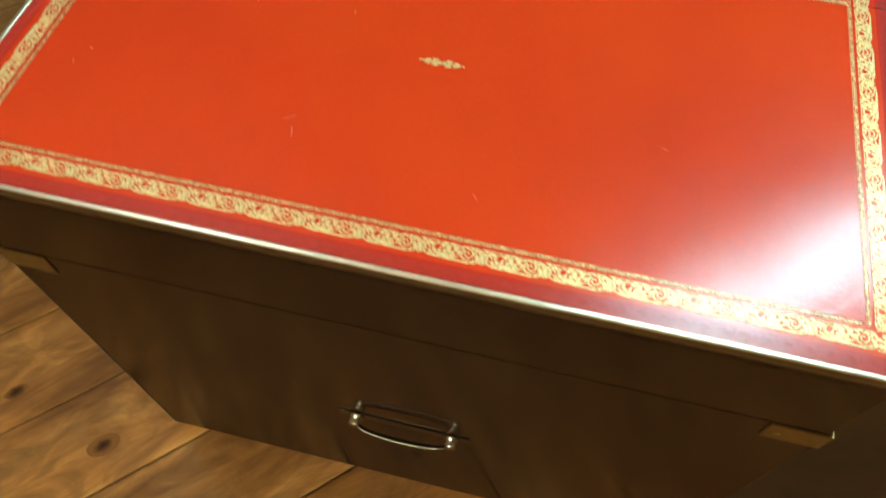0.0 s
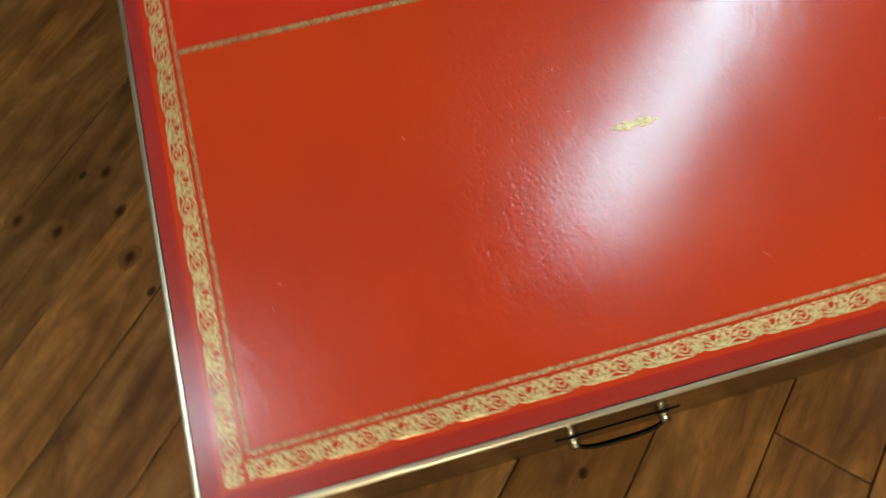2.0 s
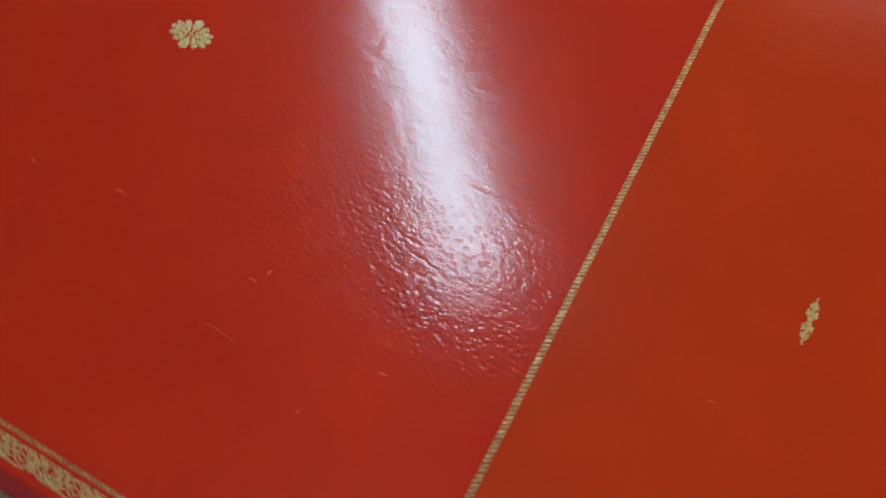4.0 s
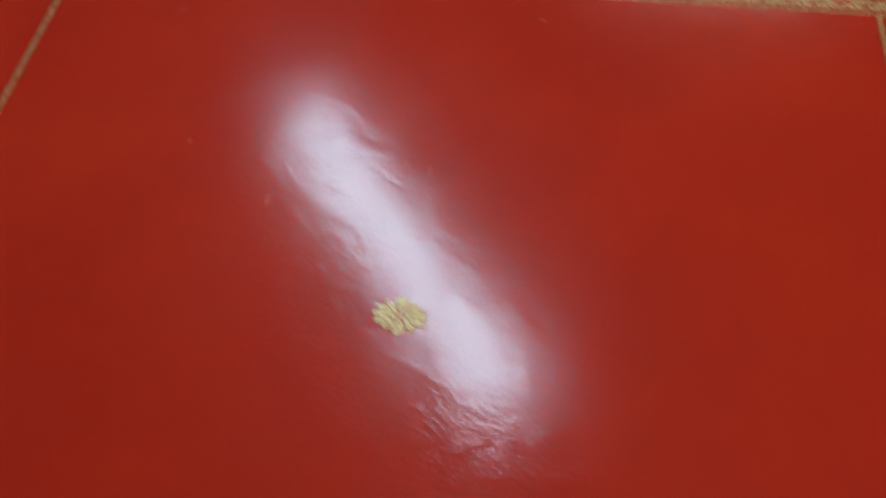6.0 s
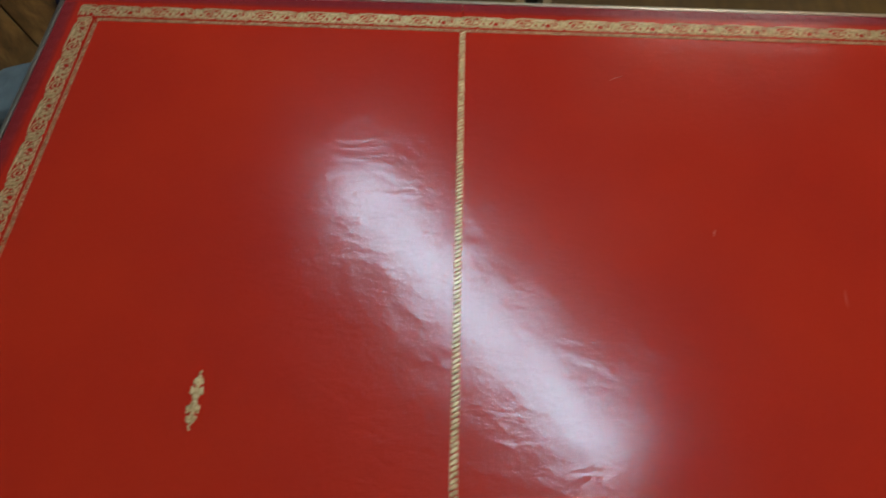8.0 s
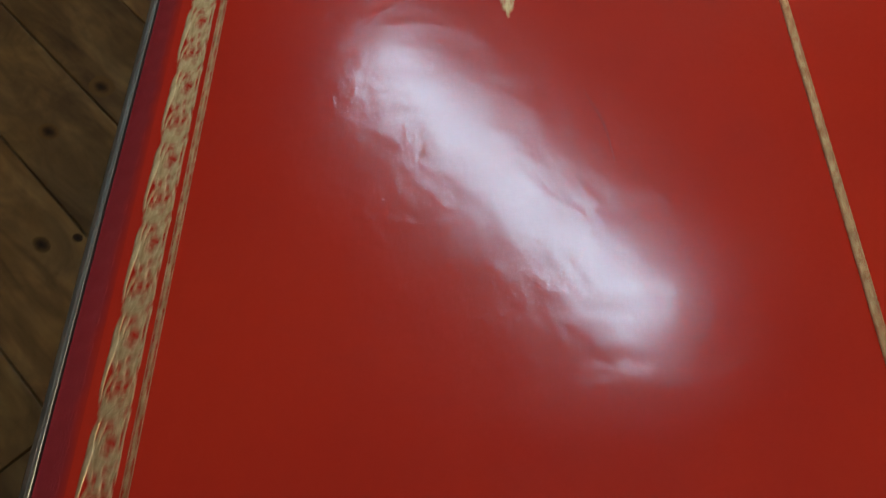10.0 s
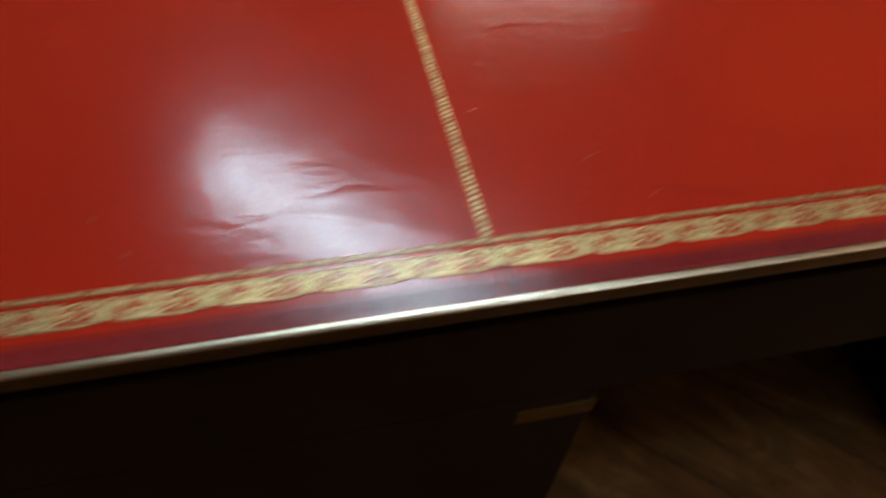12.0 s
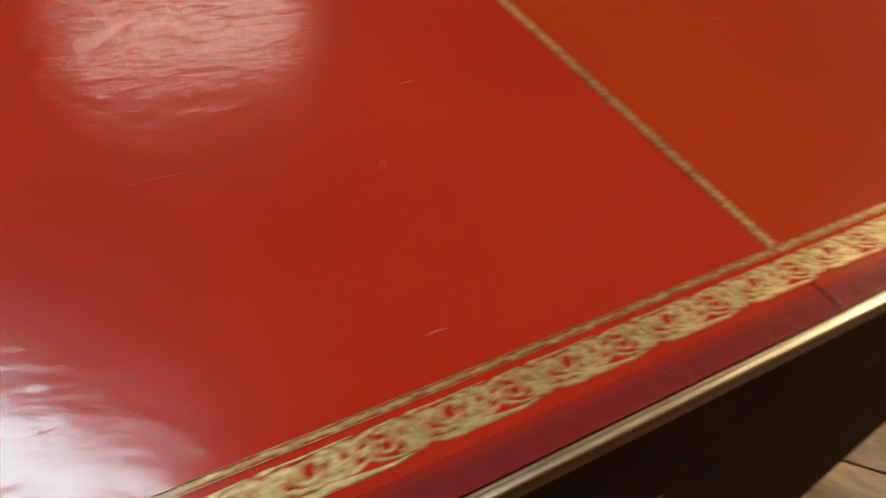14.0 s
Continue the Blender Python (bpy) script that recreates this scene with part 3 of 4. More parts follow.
def motif_mesh():
    """One repeat of the gilt roll, 53 mm long and 17 mm wide, in millimetres from its lower left corner."""
    bm = bmesh.new()
    h = 0.32
    for k in range(5):
        ribbon(bm, [(0.4 + 1.3 * k, 15.6 - 0.6 * k), (1.4 + 1.25 * k, 9.0), (3.6 + 1.0 * k, 1.6 + 0.4 * k)], [0.7, 1.0, 0.8], h, n=3)
    for a in (80, 160, 240, 320, 20):
        petal(bm, 10.2 + 1.7 * math.cos(radians(a)), 13.0 + 1.7 * math.sin(radians(a)), 1.35, 1.15, a, h, sides=8)
    ribbon(bm, [(10.6, 11.6), (11.6, 9.2), (13.6, 7.4)], [0.9, 1.2, 0.7], h, n=3)
    ribbon(bm, spiral(18.0, 10.2, 3.9, 3.1, 60, 385, 10), [0.7, 1.9, 2.1, 1.6, 0.8], h, n=2)
    petal(bm, 19.6, 13.9, 1.2, 1.0, 0, h, sides=8)
    for k, (x, y, rx, ry, tn) in enumerate(((26.0, 5.2, 3.4, 2.0, 15), (25.2, 8.6, 3.2, 1.5, 55), (27.6, 8.4, 3.6, 1.4, 75), (29.8, 6.2, 3.2, 1.5, 25),
                                            (26.2, 12.8, 1.5, 2.6, 10), (28.8, 12.6, 1.3, 2.4, -20))):
        petal(bm, x, y, rx, ry, tn, h, sides=10)
    ribbon(bm, [(29.5, 9.0), (32.0, 8.2), (34.0, 10.6), (36.2, 13.2), (38.6, 12.4)], [1.6, 2.2, 1.6, 1.4, 0.7], h)
    petal(bm, 35.2, 14.0, 1.7, 1.3, 30, h, sides=8)
    petal(bm, 38.6, 14.3, 1.5, 1.1, -30, h, sides=8)
    ribbon(bm, spiral(44.6, 9.0, 1.0, 5.0, 20, 470, 18), [1.2, 1.1, 1.2, 1.3, 1.0], h, n=2)
    ribbon(bm, [(49.4, 10.4), (50.6, 13.4), (49.0, 15.6), (44.0, 16.0), (40.0, 14.6)], [1.2, 1.1, 0.9, 0.8, 0.6], h)
    ribbon(bm, [(34.8, 4.6), (38.4, 6.6), (40.6, 4.6), (44.6, 3.2), (50.2, 2.4)], [0.8, 1.6, 1.4, 1.1, 0.7], h)
    ribbon(bm, [(6.5, 4.6), (10.0, 2.8), (16.0, 2.0), (23.0, 2.4), (31.0, 1.7), (38.0, 1.2), (46.0, 1.0), (52.6, 1.6)],
           [0.8, 1.5, 2.4, 2.8, 2.2, 1.5, 1.2, 0.7], h, n=3)
    for x, y, rx, ry, tn in ((51.4, 8.6, 1.3, 4.2, 12), (52.4, 14.2, 1.2, 1.8, 10), (7.4, 8.6, 1.2, 3.4, 18), (6.6, 13.6, 1.0, 1.6, 0), (14.4, 13.2, 1.5, 1.2, 30),
                             (22.6, 12.6, 1.5, 1.8, 0), (21.4, 5.4, 2.6, 1.2, -20), (12.2, 5.4, 2.6, 1.1, -25), (32.6, 12.6, 1.3, 1.7, 0), (36.6, 9.0, 1.9, 1.3, 30), (40.6, 11.8, 1.2, 1.5, 0),
                             (32.4, 4.4, 2.4, 1.1, 20)):
        petal(bm, x, y, rx, ry, tn, h, sides=8)
    ribbon(bm, [(7.0, 16.4), (16.0, 16.0), (26.0, 16.2), (36.0, 16.4)], [0.5, 0.8, 0.8, 0.5], h, n=3)
    # leaves that bridge the joint to the next repeat
    for x, y, rx, ry, tn in ((51.6, 3.8, 2.6, 1.3, -8), (53.4, 6.4, 1.3, 2.6, 14), (54.6, 11.4, 1.2, 2.8, 8), (51.0, 15.6, 2.8, 1.0, -6),
                             (3.4, 4.2, 1.6, 2.4, -24), (5.2, 16.0, 2.6, 0.9, 4), (47.6, 14.0, 1.8, 1.2, -30), (15.2, 8.2, 1.3, 2.0, 20), (24.0, 14.8, 2.6, 1.0, 0),
                             (31.4, 15.0, 2.4, 1.0, 0), (39.2, 8.8, 1.3, 2.0, 10), (42.0, 15.4, 2.2, 0.9, 0), (17.6, 4.6, 2.8, 1.0, -12)):
        petal(bm, x, y, rx, ry, tn, h, sides=8)
    return bm


def corner_mesh():
    """The gilt corner stamp, 17 mm square, from its outer corner."""
    bm = bmesh.new()
    h = 0.36
    for x, y, r in ((3.6, 3.6, 3.4), (8.5, 3.4, 2.6), (3.4, 8.5, 2.6), (13.0, 4.6, 2.5), (4.6, 13.0, 2.5), (8.2, 8.2, 2.9), (13.6, 10.0, 2.0), (10.0, 13.6, 2.0)):
        petal(bm, x, y, r, r * 0.78, 45 if x == y else (0 if x > y else 90), h, sides=10)
    ribbon(bm, spiral(6.0, 12.5, 0.6, 3.6, 0, 400, 14), [0.9, 0.9, 0.9], h + 0.1, n=2)
    ribbon(bm, spiral(12.5, 6.0, 0.6, 3.6, 90, -310, 14), [0.9, 0.9, 0.9], h + 0.1, n=2)
    ribbon(bm, [(0.8, 16.0), (0.6, 8.0), (1.6, 1.6), (8.0, 0.6), (16.0, 0.8)], [0.7, 1.2, 1.6, 1.2, 0.7], h)
    return bm


def make_mesh(name, bm, material):
    me = bpy.data.meshes.new(name)
    bmesh.ops.recalc_face_normals(bm, faces=bm.faces)
    bm.to_mesh(me)
    bm.free()
    me.materials.append(material)
    return me


MOTIF = make_mesh("gilt_motif", motif_mesh(), GOLD)
STAMP = make_mesh("gilt_corner", corner_mesh(), GOLD)
GX0, GX1, GY = XL + 0.0185, XR - 0.0185, YD - 0.0185   # outer line of the gilt band


def place(me, owner, x, y, turn, sx=1.0):
    ob = new(me.name, me)
    ob.parent = owner
    ob.matrix_basis = pose(x, y, ZT + 0.0002, 0, 0, turn) @ Matrix.Diagonal((sx, 1, 1, 1))
    return ob


def band(ax, ay, bx, by, turn):
    """Repeats of the roll from a to b; the pattern's foot points out of the table."""
    length = math.hypot(bx - ax, by - ay)
    n = round(length / 0.053)
    step = length / n
    for k in range(n):
        x, y = ax + (bx - ax) * k / n, ay + (by - ay) * k / n
        place(MOTIF, panel_at(x + 0.5 * (bx - ax) / n), x, y, turn, step / 0.053)


C = 0.0175
band(GX0 + C, -GY, GX1 - C, -GY, 0)
band(GX1 - C, GY, GX0 + C, GY, 180)
band(GX1, -GY + C, GX1, GY - C, 90)
band(GX0, GY - C, GX0, -GY + C, -90)
for x, y, turn in ((GX0, -GY, 0), (GX1, -GY, 90), (GX1, GY, 180), (GX0, GY, -90)):
    place(STAMP, panel_at(x), x, y, turn)


def fillet(ax, ay, bx, by, owner):
    """The narrow gilt line inside the band: links and beads between two hairlines."""
    bm = bmesh.new()
    length = math.hypot(bx - ax, by - ay) / MM
    rnd = random.Random(int(length * 7))
    s = 0.0
    while s < length - 5:
        w = rnd.uniform(0.75, 1.15)
        kind = int(s / 6.2) % 3
        if kind == 0:
            ribbon(bm, [(s + 0.3, 0.9), (s + 2.9, -0.8), (s + 5.6, 0.9)], [1.1 * w, 1.9 * w, 1.1 * w], 0.3, n=3)
        elif kind == 1:
            petal(bm, s + 1.6, 0, 1.5 * w, 1.35, 0, 0.3, sides=8)
            petal(bm, s + 4.6, 0.2, 1.3, 1.1 * w, 20, 0.3, sides=8)
        else:
            ribbon(bm, [(s + 0.2, -0.8), (s + 3.0, 0.9), (s + 5.8, -0.8)], [1.0 * w, 1.9 * w, 1.0 * w], 0.3, n=3)
        s += 6.2
    ribbon(bm, [(0, 1.75), (length, 1.75)], [0.3, 0.3], 0.25)
    ribbon(bm, [(0, -1.75), (length, -1.75)], [0.35, 0.35], 0.25)
    ob = part("gilt_line", bm, GOLD_WORN, owner, "narrow worn gilt line")
    ob.matrix_basis = pose(ax, ay, ZT + 0.0002, 0, 0, math.degrees(math.atan2(by - ay, bx - ax)))


fillet(IX0 - 0.002, -IY - 0.002, S3, -IY - 0.002, PANELS[0])
fillet(S3, -IY - 0.002, S1, -IY - 0.002, PANELS[1])
fillet(S1, -IY - 0.002, IX1 + 0.002, -IY - 0.002, PANELS[2])
fillet(IX0 - 0.002, IY + 0.002, S3, IY + 0.002, PANELS[0])
fillet(S3, IY + 0.002, S1, IY + 0.002, PANELS[1])
fillet(S1, IY + 0.002, IX1 + 0.002, IY + 0.002, PANELS[2])
fillet(IX0 - 0.002, -IY, IX0 - 0.002, IY, PANELS[0])
fillet(IX1 + 0.002, -IY, IX1 + 0.002, IY, PANELS[2])


def rope(x):
    """A gilt rope between two panels."""
    bm = bmesh.new()
    n = int(2 * IY / 0.0042)
    rnd = random.Random(5)
    for k in range(n):
        y = (-IY + 2 * IY * (k + 0.5) / n) / MM
        j = rnd.uniform(-0.2, 0.2)
        ribbon(bm, [(-2.5, y - 2.0 + j), (0.0, y + 0.1 + j), (2.5, y + 2.0 + j)], [1.5, 2.5, 1.5], 0.65, n=3)
    ribbon(bm, [(-2.7, -IY / MM), (-2.7, IY / MM)], [0.3, 0.3], 0.3)
    ribbon(bm, [(2.7, -IY / MM), (2.7, IY / MM)], [0.3, 0.3], 0.3)
    ob = part("gilt_rope", bm, GOLD_WORN, PANELS[1], "gilt rope-twist dividing line")
    ob.matrix_basis = pose(x, 0, ZT + 0.0002)


rope(S1)
rope(S3)


def rosette_side(x, y):
    """Two lobed leaves tip to tip with a curled bud at each end, along y."""
    bm = bmesh.new()
    for sy in (-1, 1):
        petal(bm, 0.0, sy * 4.6, 2.6, 4.4, 0, 0.36)
        petal(bm, -2.9, sy * 6.6, 1.9, 2.6, -sy * 28, 0.38, sides=8)
        petal(bm, 2.9, sy * 6.2, 1.9, 2.6, sy * 28, 0.34, sides=8)
        petal(bm, 3.6, sy * 9.0, 1.1, 1.2, 0, 0.34, sides=8)
        petal(bm, -3.7, sy * 9.4, 1.1, 1.2, 0, 0.34, sides=8)
        petal(bm, 0.2, sy * 11.6, 1.6, 3.0, 0, 0.37, sides=8)
        petal(bm, -1.9, sy * 14.6, 1.7, 2.8, -sy * 24, 0.36, sides=8)
        petal(bm, 1.9, sy * 14.6, 1.7, 2.8, sy * 24, 0.36, sides=8)
        petal(bm, 0.3, sy * 17.8, 1.2, 1.3, 0, 0.33, sides=8)
        ribbon(bm, [(0.2, sy * 17.6), (-0.6, sy * 20.0), (0.9, sy * 22.6)], [1.0, 1.3, 1.5], 0.34, n=3)
    petal(bm, 0, 0, 1.7, 1.4, 0, 0.36, sides=8)
    part("gilt_ornament", bm, GOLD_DULL, panel_at(x), "small gilt spray ornament").matrix_basis = pose(x, y, ZT + 0.0002)


def rosette_centre(x, y):
    """A flower of four rounded lobes, with a three-fingered leaf at each side and small curled leaves between."""
    bm = bmesh.new()
    for sx in (-1, 1):
        petal(bm, sx * 9.2, 0.4, 5.6, 1.9, sx * 4, 0.40)
        petal(bm, sx * 17.4, 0, 5.4, 3.0, 0, 0.46)
        petal(bm, sx * 21.6, 0.6, 1.9, 2.2, 0, 0.40, sides=8)
        for sy in (-1, 1):
            petal(bm, sx * 14.6, sy * 5.4, 5.8, 2.5, sx * sy * 16, 0.44)
            petal(bm, sx * 19.4, sy * 6.2, 2.2, 1.8, sx * sy * 30, 0.40, sides=8)
            petal(bm, sx * 9.0, sy * 9.4, 4.6, 2.4, sx * sy * 48, 0.42)
            petal(bm, sx * 12.6, sy * 10.2, 1.7, 1.5, sx * sy * 40, 0.38, sides=8)
            petal(bm, sx * 6.0, sy * 4.6, 3.6, 1.8, sx * sy * 36, 0.40, sides=8)
    for sy in (-1, 1):
        petal(bm, 0, sy * 11.4, 4.5, 5.2, 0, 0.47)
        petal(bm, -3.0, sy * 14.6, 2.0, 2.2, 0, 0.42, sides=8)
        petal(bm, 3.0, sy * 14.6, 2.0, 2.2, 0, 0.42, sides=8)
        petal(bm, 0, sy * 16.6, 2.2, 1.7, 0, 0.40, sides=8)
        petal(bm, 0, sy * 4.4, 1.7, 2.0, 0, 0.38, sides=8)
    petal(bm, 0, 0, 2.4, 1.5, 0, 0.42, sides=8)
    part("gilt_ornament", bm, GOLD_DULL, PANELS[1], "gilt lozenge flower ornament").matrix_basis = pose(x, y, ZT + 0.0002)


rosette_side(0.635, -0.001)
rosette_side(-0.638, -0.007)
rosette_centre(0.003, -0.009)


# scratches and creases in the leather
SCUFF = Mat("scuffed_leather", (0.50, 0.10, 0.07), 0.5).m
CREASE = Mat("leather_crease", (0.26, 0.012, 0.006), 0.4).m


def scratch(x, y, turn, length, width, material=SCUFF):
    bm = bmesh.new()
    ribbon(bm, [(-length / 2, 0), (0, length * 0.06), (length / 2, 0)], [width * 0.3, width, width * 0.2], 0.06)
    ob = part("scratch", bm, material, panel_at(x), "fine surface scratch")
    ob.matrix_basis = pose(x, y, ZT + 0.0003, 0, 0, turn)


for x, y, turn, length, width in ((0.752, -0.115, 15, 14, 0.7), (0.783, 0.064, 40, 9, 0.6), (-0.431, -0.278, 20, 5, 1.2), (0.008, 0.142, 80, 12, 0.9),
                                  (-0.30, 0.33, 25, 16, 0.7), (0.10, 0.35, -10, 12, 0.7), (0.30, -0.27, 60, 8, 0.6), (0.69, 0.22, 70, 8, 0.6),
                                  (0.594, -0.207, 30, 5, 0.7), (0.587, -0.104, 10, 8, 0.6), (0.699, -0.341, 60, 5, 0.9), (0.719, -0.350, 15, 5, 0.8),
                                  (0.735, -0.122, -60, 13, 0.6), (-0.235, 0.153, 70, 7, 1.2), (-0.140, 0.094, 85, 16, 0.6), (0.050, -0.182, 5, 11, 0.9),
                                  (-0.040, -0.195, 0, 8, 0.7), (0.204, -0.195, 0, 9, 0.9), (0.344, -0.212, 5, 8, 0.7), (0.275, -0.369, 0, 9, 0.9),
                                  (0.206, -0.248, -4, 40, 0.3), (0.213, -0.182, 70, 7, 0.9)):
    scratch(x, y, turn, length, width)
for x, y, turn, length, width in ((-0.365, -0.334, 25, 20, 0.7), (-0.334, -0.371, 30, 14, 0.6), (-0.30, -0.377, -20, 50, 0.5), (-0.587, -0.115, -75, 55, 0.5), (-0.671, -0.338, 80, 6, 1.0),
                                  (-0.652, -0.368, 60, 6, 1.4)):
    scratch(x, y, turn, length, width, CREASE)


# splits in the rim where two skins meet
SPLIT = Mat("leather_split", (0.02, 0.008, 0.007), 0.8).m


def split(points, width, owner):
    bm = bmesh.new()
    ribbon(bm, [(x * 1000, y * 1000) for x, y in points], [width * 0.5, width, width * 1.3], 0.62, 0.1, n=4)
    ob = part("leather_split", bm, SPLIT, owner, "dark split across the leather rim")
    ob.matrix_basis = pose(0, 0, ZT)


split([(-0.4505, -0.3905), (-0.4465, -0.402), (-0.4445, -0.415), (-0.4425, -0.431)], 0.9, PANELS[1])
split([(-0.4640, -0.4135), (-0.4644, -0.422), (-0.4636, -0.431)], 0.5, PANELS[0])
split([(0.4500, -0.4135), (0.4508, -0.422), (0.4497, -0.431)], 0.5, PANELS[1])
split([(0.4500, 0.4135), (0.4493, 0.422), (0.4502, 0.431)], 0.5, PANELS[1])


# brass straps round the pedestals' upper corners, with screws
def strap(cx, cy, sx, sy, owner, z0=0.598, z1=0.634, reach_x=0.055, reach_y=0.055):
    t = 0.0015
    bm = bmesh.new()
    pts = [(cx - sx * reach_x, cy + sy * t), (cx + sx * t, cy + sy * t), (cx + sx * t, cy - sy * reach_y),
           (cx - sx * 0.0005, cy - sy * reach_y), (cx - sx * 0.0005, cy - sy * 0.0005), (cx - sx * reach_x, cy - sy * 0.0005)]
    lo = [bm.verts.new((x, y, z0)) for x, y in pts]
    hi = [bm.verts.new((x, y, z1)) for x, y in pts]
    for k in range(6):
        bm.faces.new((lo[k], lo[(k + 1) % 6], hi[(k + 1) % 6], hi[k]))
    bm.faces.new(lo)
    bm.faces.new(hi)
    s = part("brass_strap", bm, BRASS_STRAP, owner, "inset brass corner strap")
    for d in (0.015, 0.042):
        for axis in (0, 1):
            bs = bmesh.new()
            bmesh.ops.create_cone(bs, segments=12, radius1=0.0035, radius2=0.003, depth=0.001, cap_ends=True)
            if axis == 0:
                mm = Matrix.Translation((cx - sx * d, cy + sy * (t + 0.0004), (z0 + z1) / 2 + 0.004)) @ Euler((-sy * math.pi / 2, 0, 0)).to_matrix().to_4x4()
            else:
                mm = Matrix.Translation((cx + sx * (t + 0.0004), cy - sy * d, (z0 + z1) / 2 - 0.004)) @ Euler((0, sx * math.pi / 2, 0)).to_matrix().to_4x4()
            bmesh.ops.transform(bs, matrix=mm, verts=bs.verts)
            part("screw", bs, BRASS_STRAP, s)


FY = YD - 0.002
for cx, sx, owner in ((XL + 0.001, -1, ped_l), (-0.360, 1, ped_l), (0.360, -1, ped_r), (XR - 0.001, 1, ped_r)):
    for sy in (-1, 1):
        if abs(cx) < 0.5:
            strap(cx, sy * FY, sx, sy, owner, 0.602, 0.621, 0.060, 0.03)
        else:
            strap(cx, sy * FY, sx, sy, owner, 0.600, 0.634)


# carrying handle on the end of the pedestal
def carry_handle(x, y, z):
    h = part("carry_handle", box(x, x + 0.002, y - 0.09, y + 0.09, z - 0.009, z + 0.009, 0.0008), TARNISH, ped_r, "aged brass drop carrying handle")
    for s in (-1, 1):
        part("post", tube_mesh([(x, y + s * 0.066, z), (x + 0.006, y + s * 0.066, z), (x + 0.007, y + s * 0.066, z), (x + 0.014, y + s * 0.066, z),
                                (x + 0.017, y + s * 0.066, z)], [0.011, 0.010, 0.0075, 0.0085, 0.006], 14), BRASS_POST, h, "", True)
    pts = spline([(-0.064, 0.0, 0.0), (-0.060, -0.003, 0.004), (-0.046, -0.006, 0.008), (-0.02, -0.008, 0.010), (0.0, -0.008, 0.010),
                  (0.02, -0.008, 0.010), (0.046, -0.006, 0.008), (0.060, -0.003, 0.004), (0.064, 0.0, 0.0)], 4)
    pts = [(x + 0.011 + p[2], y + p[0], z + p[1]) for p in pts]
    part("bail", tube_mesh(pts, [0.0024 + 0.0016 * math.sin(math.pi * k / (len(pts) - 1)) for k in range(len(pts))], 10), TARNISH, h, "", True)


carry_handle(XR - 0.001, 0.006, 0.338)


# ---- furniture behind the desk ----
def side_cabinet(x0, x1, y0, y1, z, pale_left, pale_right):
    """A plain cabinet closed on all sides but the far one; its top is lipped with pale wood where it ends."""
    c = thing("side_cabinet", "low brown veneered cabinet with lipped top behind the desk", "cabinet", ((x0 + x1) / 2, (y0 + y1) / 2, 0), "side cabinets behind the desk")
    hx, hy = (x1 - x0) / 2, (y1 - y0) / 2
    l, r = 0.011 * pale_left, 0.011 * pale_right
    part("tabletop", box(-hx + l, hx - r, -hy, hy, z - 0.03, z, 0.001), CUPBOARD, c, "brown veneered top")
    if pale_left:
        part("lipping", box(-hx, -hx + l - 0.0003, -hy, hy, z - 0.03, z + 0.001, 0.001), PALE, c, "pale pine edge lipping")
    if pale_right:
        part("lipping", box(hx - r + 0.0003, hx, -hy, hy, z - 0.03, z + 0.001, 0.001), PALE, c, "pale pine edge lipping")
    for sx in (-1, 1):
        part("end_panel", box(sx * (hx - 0.022) - 0.009, sx * (hx - 0.022) + 0.009, -hy + 0.02, hy - 0.01, 0, z - 0.0305, 0.002), DULL, c, "dark end panel")
    part("back_panel", box(-hx + 0.032, hx - 0.032, -hy + 0.03, -hy + 0.045, 0.06, z - 0.0305, 0.002), DULL, c, "dark back panel")
    return c


side_cabinet(-0.780, -0.377, 0.470, 0.86, 0.728, False, True)
side_cabinet(-0.357, 0.315, 0.470, 0.86, 0.728, True, False)
side_cabinet(0.408, 0.80, 0.470, 0.86, 0.728, True, False)


def stored_board(x, y0, y1, lean, z, w, label, wood):
    """A thin planed board standing on its long edge, a little askew, with a rounded top edge."""
    b = thing("wooden_board", label, "board", (x, y0, 0), "boards behind the desk")
    bm = box(-w / 2, w / 2, 0, y1 - y0, 0.0, z, w * 0.22, 2)
    for v in bm.verts:
        v.co.x += lean * v.co.y
    part("plank", bm, wood, b)


stored_board(0.357, 0.465, 0.86, -0.05, 0.735, 0.012, "thin dull brown board stored on edge behind the desk", POLE)
stored_board(0.389, 0.465, 0.86, -0.03, 0.735, 0.010, "thin olive brown board stored on edge behind the desk", POLE)


def corner_post(x, y, z, w):
    """A planed square post with a chamfered head."""
    p = thing("wooden_post", "orange pine post standing behind the desk corner", "post", (x, y, 0))
    part("shaft", box(-w / 2, w / 2, -0.012, 0.012, 0.0, z, 0.002), ORANGE_PINE, p)


corner_post(-0.833, 0.50, 0.738, 0.016)


def storage_box():
    b = thing("storage_box", "narrow deep blue lidded box on the floor", "box", (-0.898, 0.64, 0))
    part("body", box(-0.026, 0.026, -0.14, 0.2, 0.0, 0.69, 0.006), BLUE, b)
    part("lid", box(-0.029, 0.029, -0.145, 0.205, 0.691, 0.735, 0.006), BLUE, b)


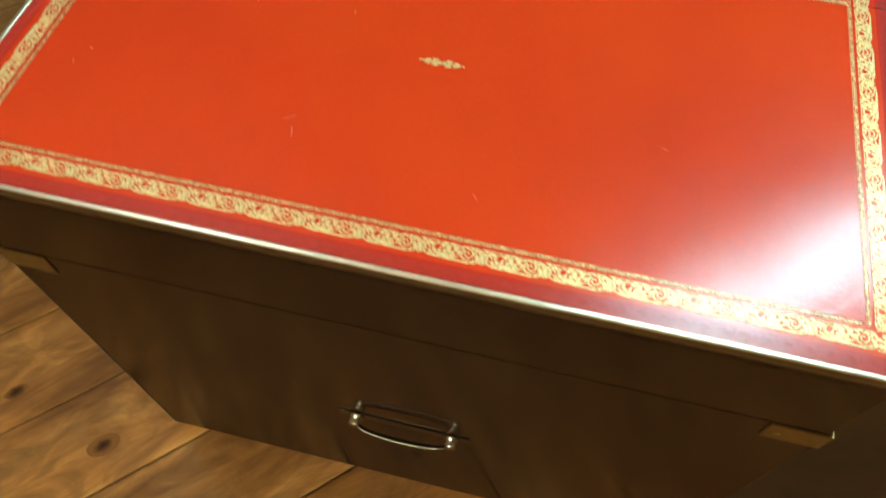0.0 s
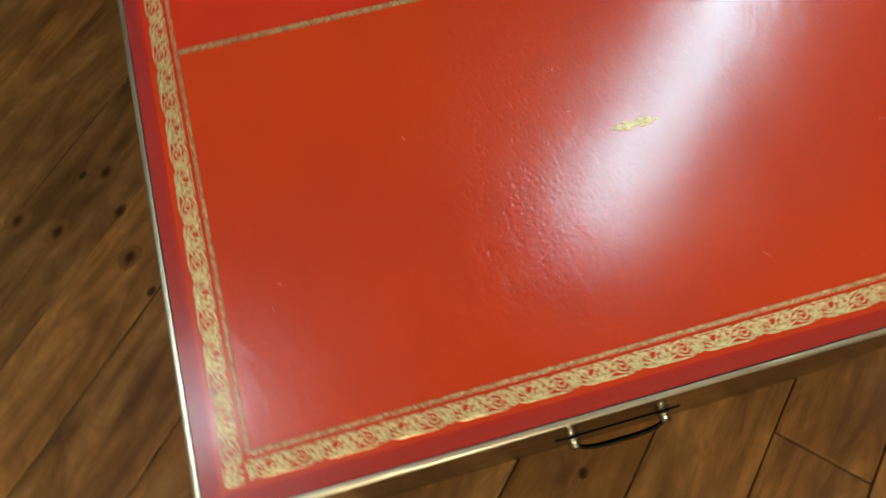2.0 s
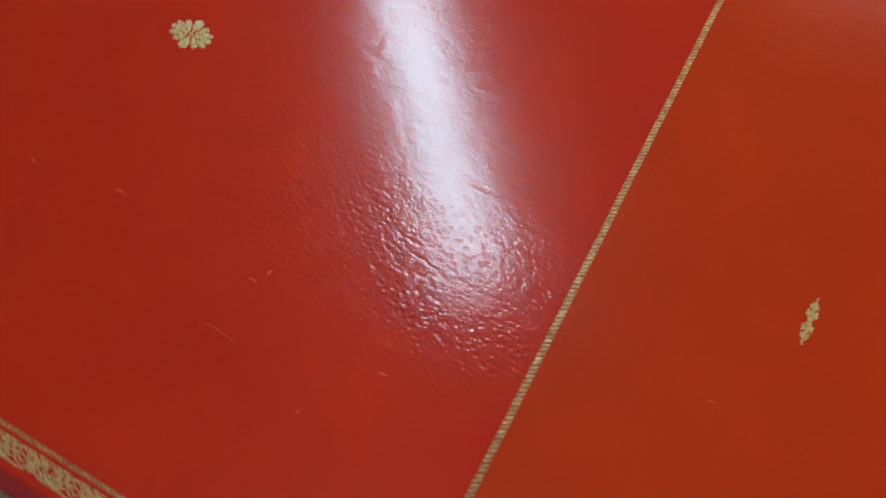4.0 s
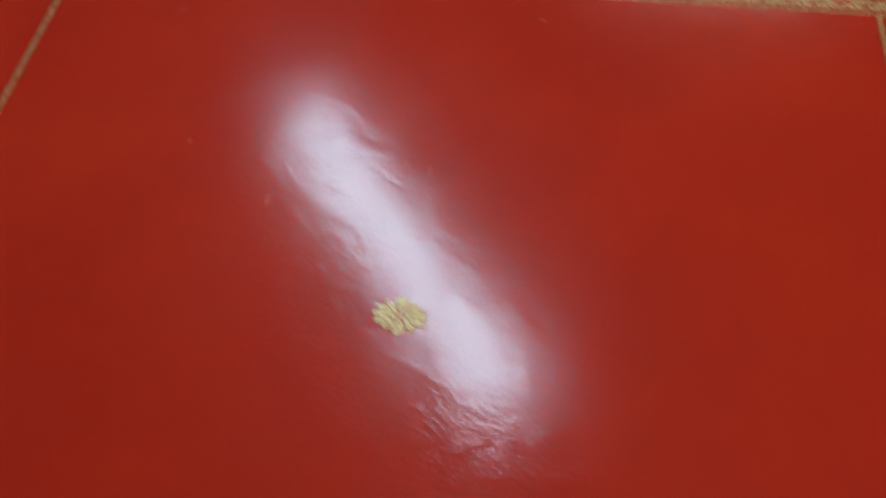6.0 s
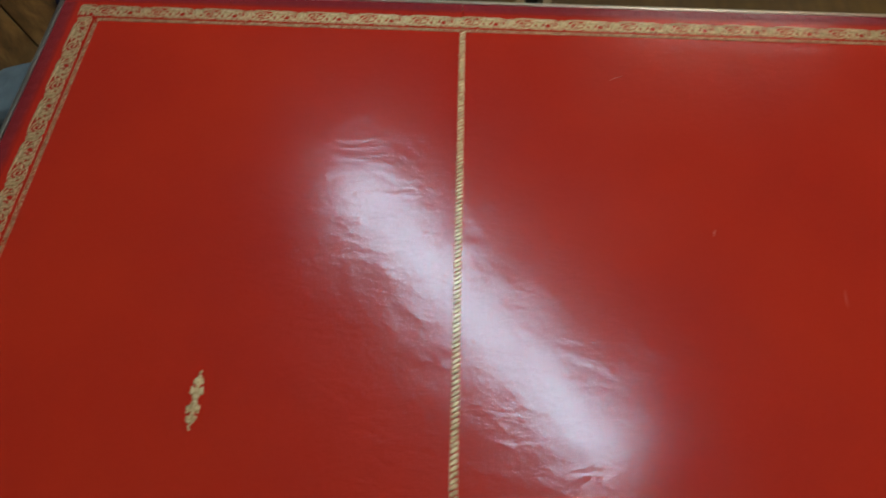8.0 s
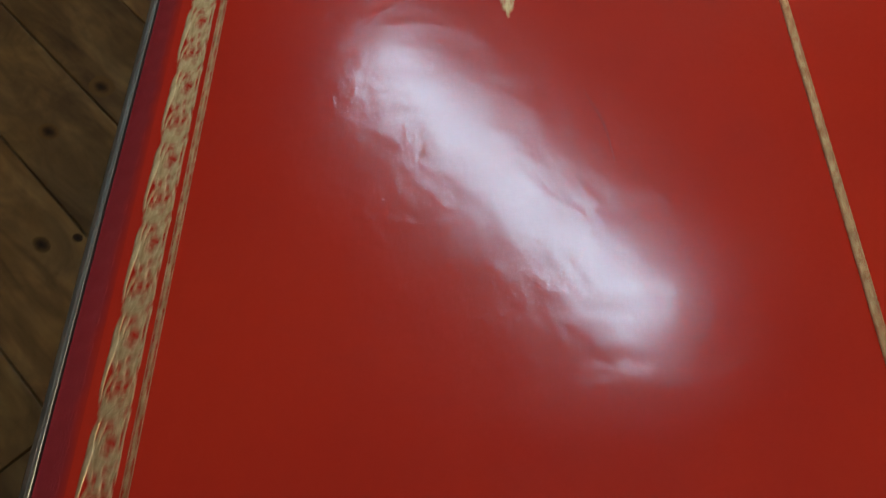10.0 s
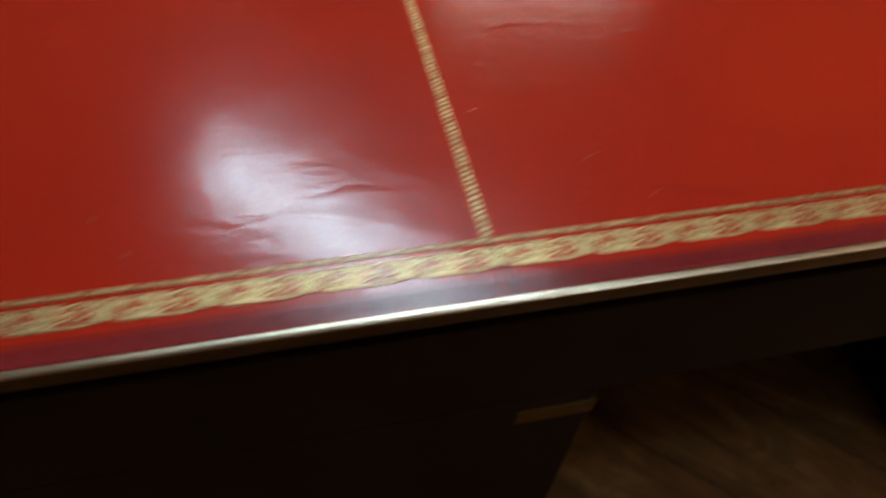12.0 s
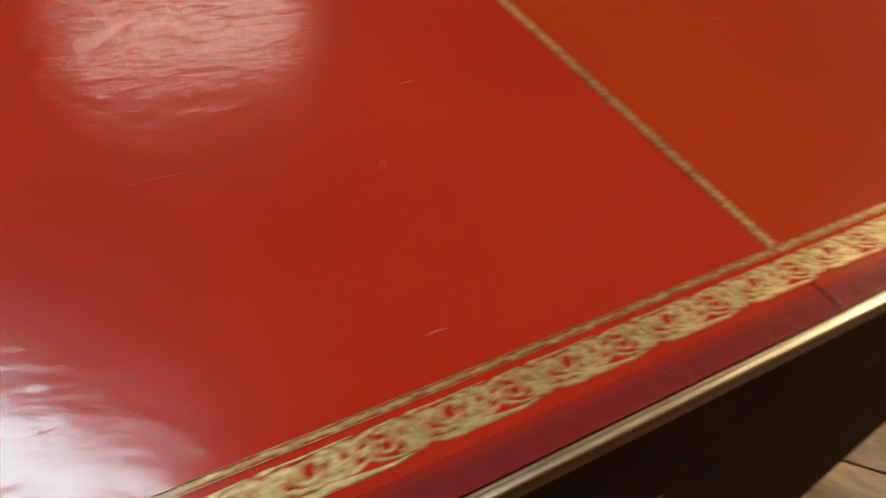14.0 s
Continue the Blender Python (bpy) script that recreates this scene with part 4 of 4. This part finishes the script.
def grey_bag():
    """A slumped cloth bag, folded over at the top."""
    bm = box(-0.05, 0.05, -0.05, 0.04, 0.0, 0.68, 0.02, 3)
    bmesh.ops.subdivide_edges(bm, edges=list(bm.edges), cuts=3, use_grid_fill=True)
    for v in bm.verts:
        d = noise.noise(v.co * 9.0)
        v.co.x += 0.012 * d
        v.co.y += 0.012 * noise.noise(v.co * 8.0 + Vector((3, 1, 2))) - 0.03 * max(0.0, v.co.z - 0.5)
        if v.co.z > 0.6:
            v.co.z += 0.35 * v.co.x
    tagged(part("cloth_bag", bm, GREY, None, "", True, pose(-0.955, 0.40, 0)), "slumped grey cloth bag standing beside the blue box", "bag")


storage_box()
grey_bag()

# ---- floorboards, last ----
SEAMS = [-0.944, -0.735, -0.566, -0.383, -0.22, -0.035, 0.16, 0.347, 0.54, 0.735, 0.925]
while SEAMS[0] > -4.4:
    SEAMS.insert(0, SEAMS[0] - 0.187)
while SEAMS[-1] < 6.1:
    SEAMS.append(SEAMS[-1] + 0.187)
R2 = math.sqrt(0.5)
rnd = random.Random(4)


def board(s0, s1, u0, u1):
    """One board; s runs across the boards, u along them."""
    w, l = s1 - s0 - rnd.uniform(0.0015, 0.0042), u1 - u0 - 0.003
    bm = box(-l / 2, l / 2, -w / 2, w / 2, -0.022, 0.0, 0.0022, 2)
    s, u = (s0 + s1) / 2, (u0 + u1) / 2
    m = pose((s - u) * R2, (s + u) * R2, rnd.uniform(-0.0008, 0.0), 0, 0, 135)
    back = m.inverted()
    for at, out in (((X0 - 0.1, 0, 0), (-1, 0, 0)), ((X1 + 0.1, 0, 0), (1, 0, 0)), ((0, Y0 - 0.1, 0), (0, -1, 0)), ((0, Y1 + 0.1, 0), (0, 1, 0))):
        bmesh.ops.bisect_plane(bm, geom=bm.verts[:] + bm.edges[:] + bm.faces[:], plane_co=back @ Vector(at),
                               plane_no=back.to_3x3() @ Vector(out), clear_outer=True)
    if not bm.faces:
        return
    ob = part("floorboard", bm, BOARD, floor)
    ob.matrix_basis = m


for s0, s1 in zip(SEAMS, SEAMS[1:]):
    lo, hi = -5.3, 5.4
    cuts = [lo]
    if abs(s0 - 0.925) < 0.01:
        cuts += [-2.6, -0.41, 2.2]
    elif -1.2 < s0 < -0.96:
        cuts += [-1.9, 0.787, 3.2]
    else:
        u = lo + rnd.uniform(0.6, 2.6)
        while u < hi - 0.5:
            if not (-1.25 < u < 0.55 and -1.0 < s0 < 0.9):
                cuts.append(u)
            u += rnd.uniform(1.6, 3.2)
    cuts.append(hi)
    for u0, u1 in zip(cuts, cuts[1:]):
        board(s0, s1, u0, u1)


def knot(x, y, rx, ry, turn):
    bm = bmesh.new()
    ring = []
    for k in range(14):
        a = 2 * math.pi * k / 14
        r = 1 + 0.18 * noise.noise(Vector((x * 9 + math.cos(a), y * 9 + math.sin(a), 0.3)))
        ring.append(bm.verts.new((rx * r * math.cos(a), ry * r * math.sin(a), 0.0006)))
    bm.faces.new(ring)
    ob = part("wood_knot", bm, KNOT, floor, "dark knot in a board")
    ob.matrix_basis = pose(x, y, 0, 0, 0, turn)


for x, y, rx, ry in ((0.933, -0.544, 0.030, 0.019), (0.293, -0.729, 0.028, 0.021), (0.094, -0.752, 0.020, 0.014), (0.92, 0.003, 0.011, 0.009),
                     (0.155, -0.936, 0.034, 0.024), (0.201, -0.861, 0.032, 0.020), (-1.376, 0.434, 0.022, 0.017), (-1.328, 0.198, 0.020, 0.013), (0.089, -0.799, 0.010, 0.007), (0.189, -0.735, 0.018, 0.010),
                     (0.375, -0.697, 0.012, 0.008), (-1.305, 0.544, 0.030, 0.022), (-1.271, 0.213, 0.010, 0.008), (-1.128, -0.368, 0.026, 0.018),
                     (-1.24, -0.369, 0.020, 0.014), (0.88, -0.746, 0.022, 0.012)):
    knot(x, y, rx, ry, 135)
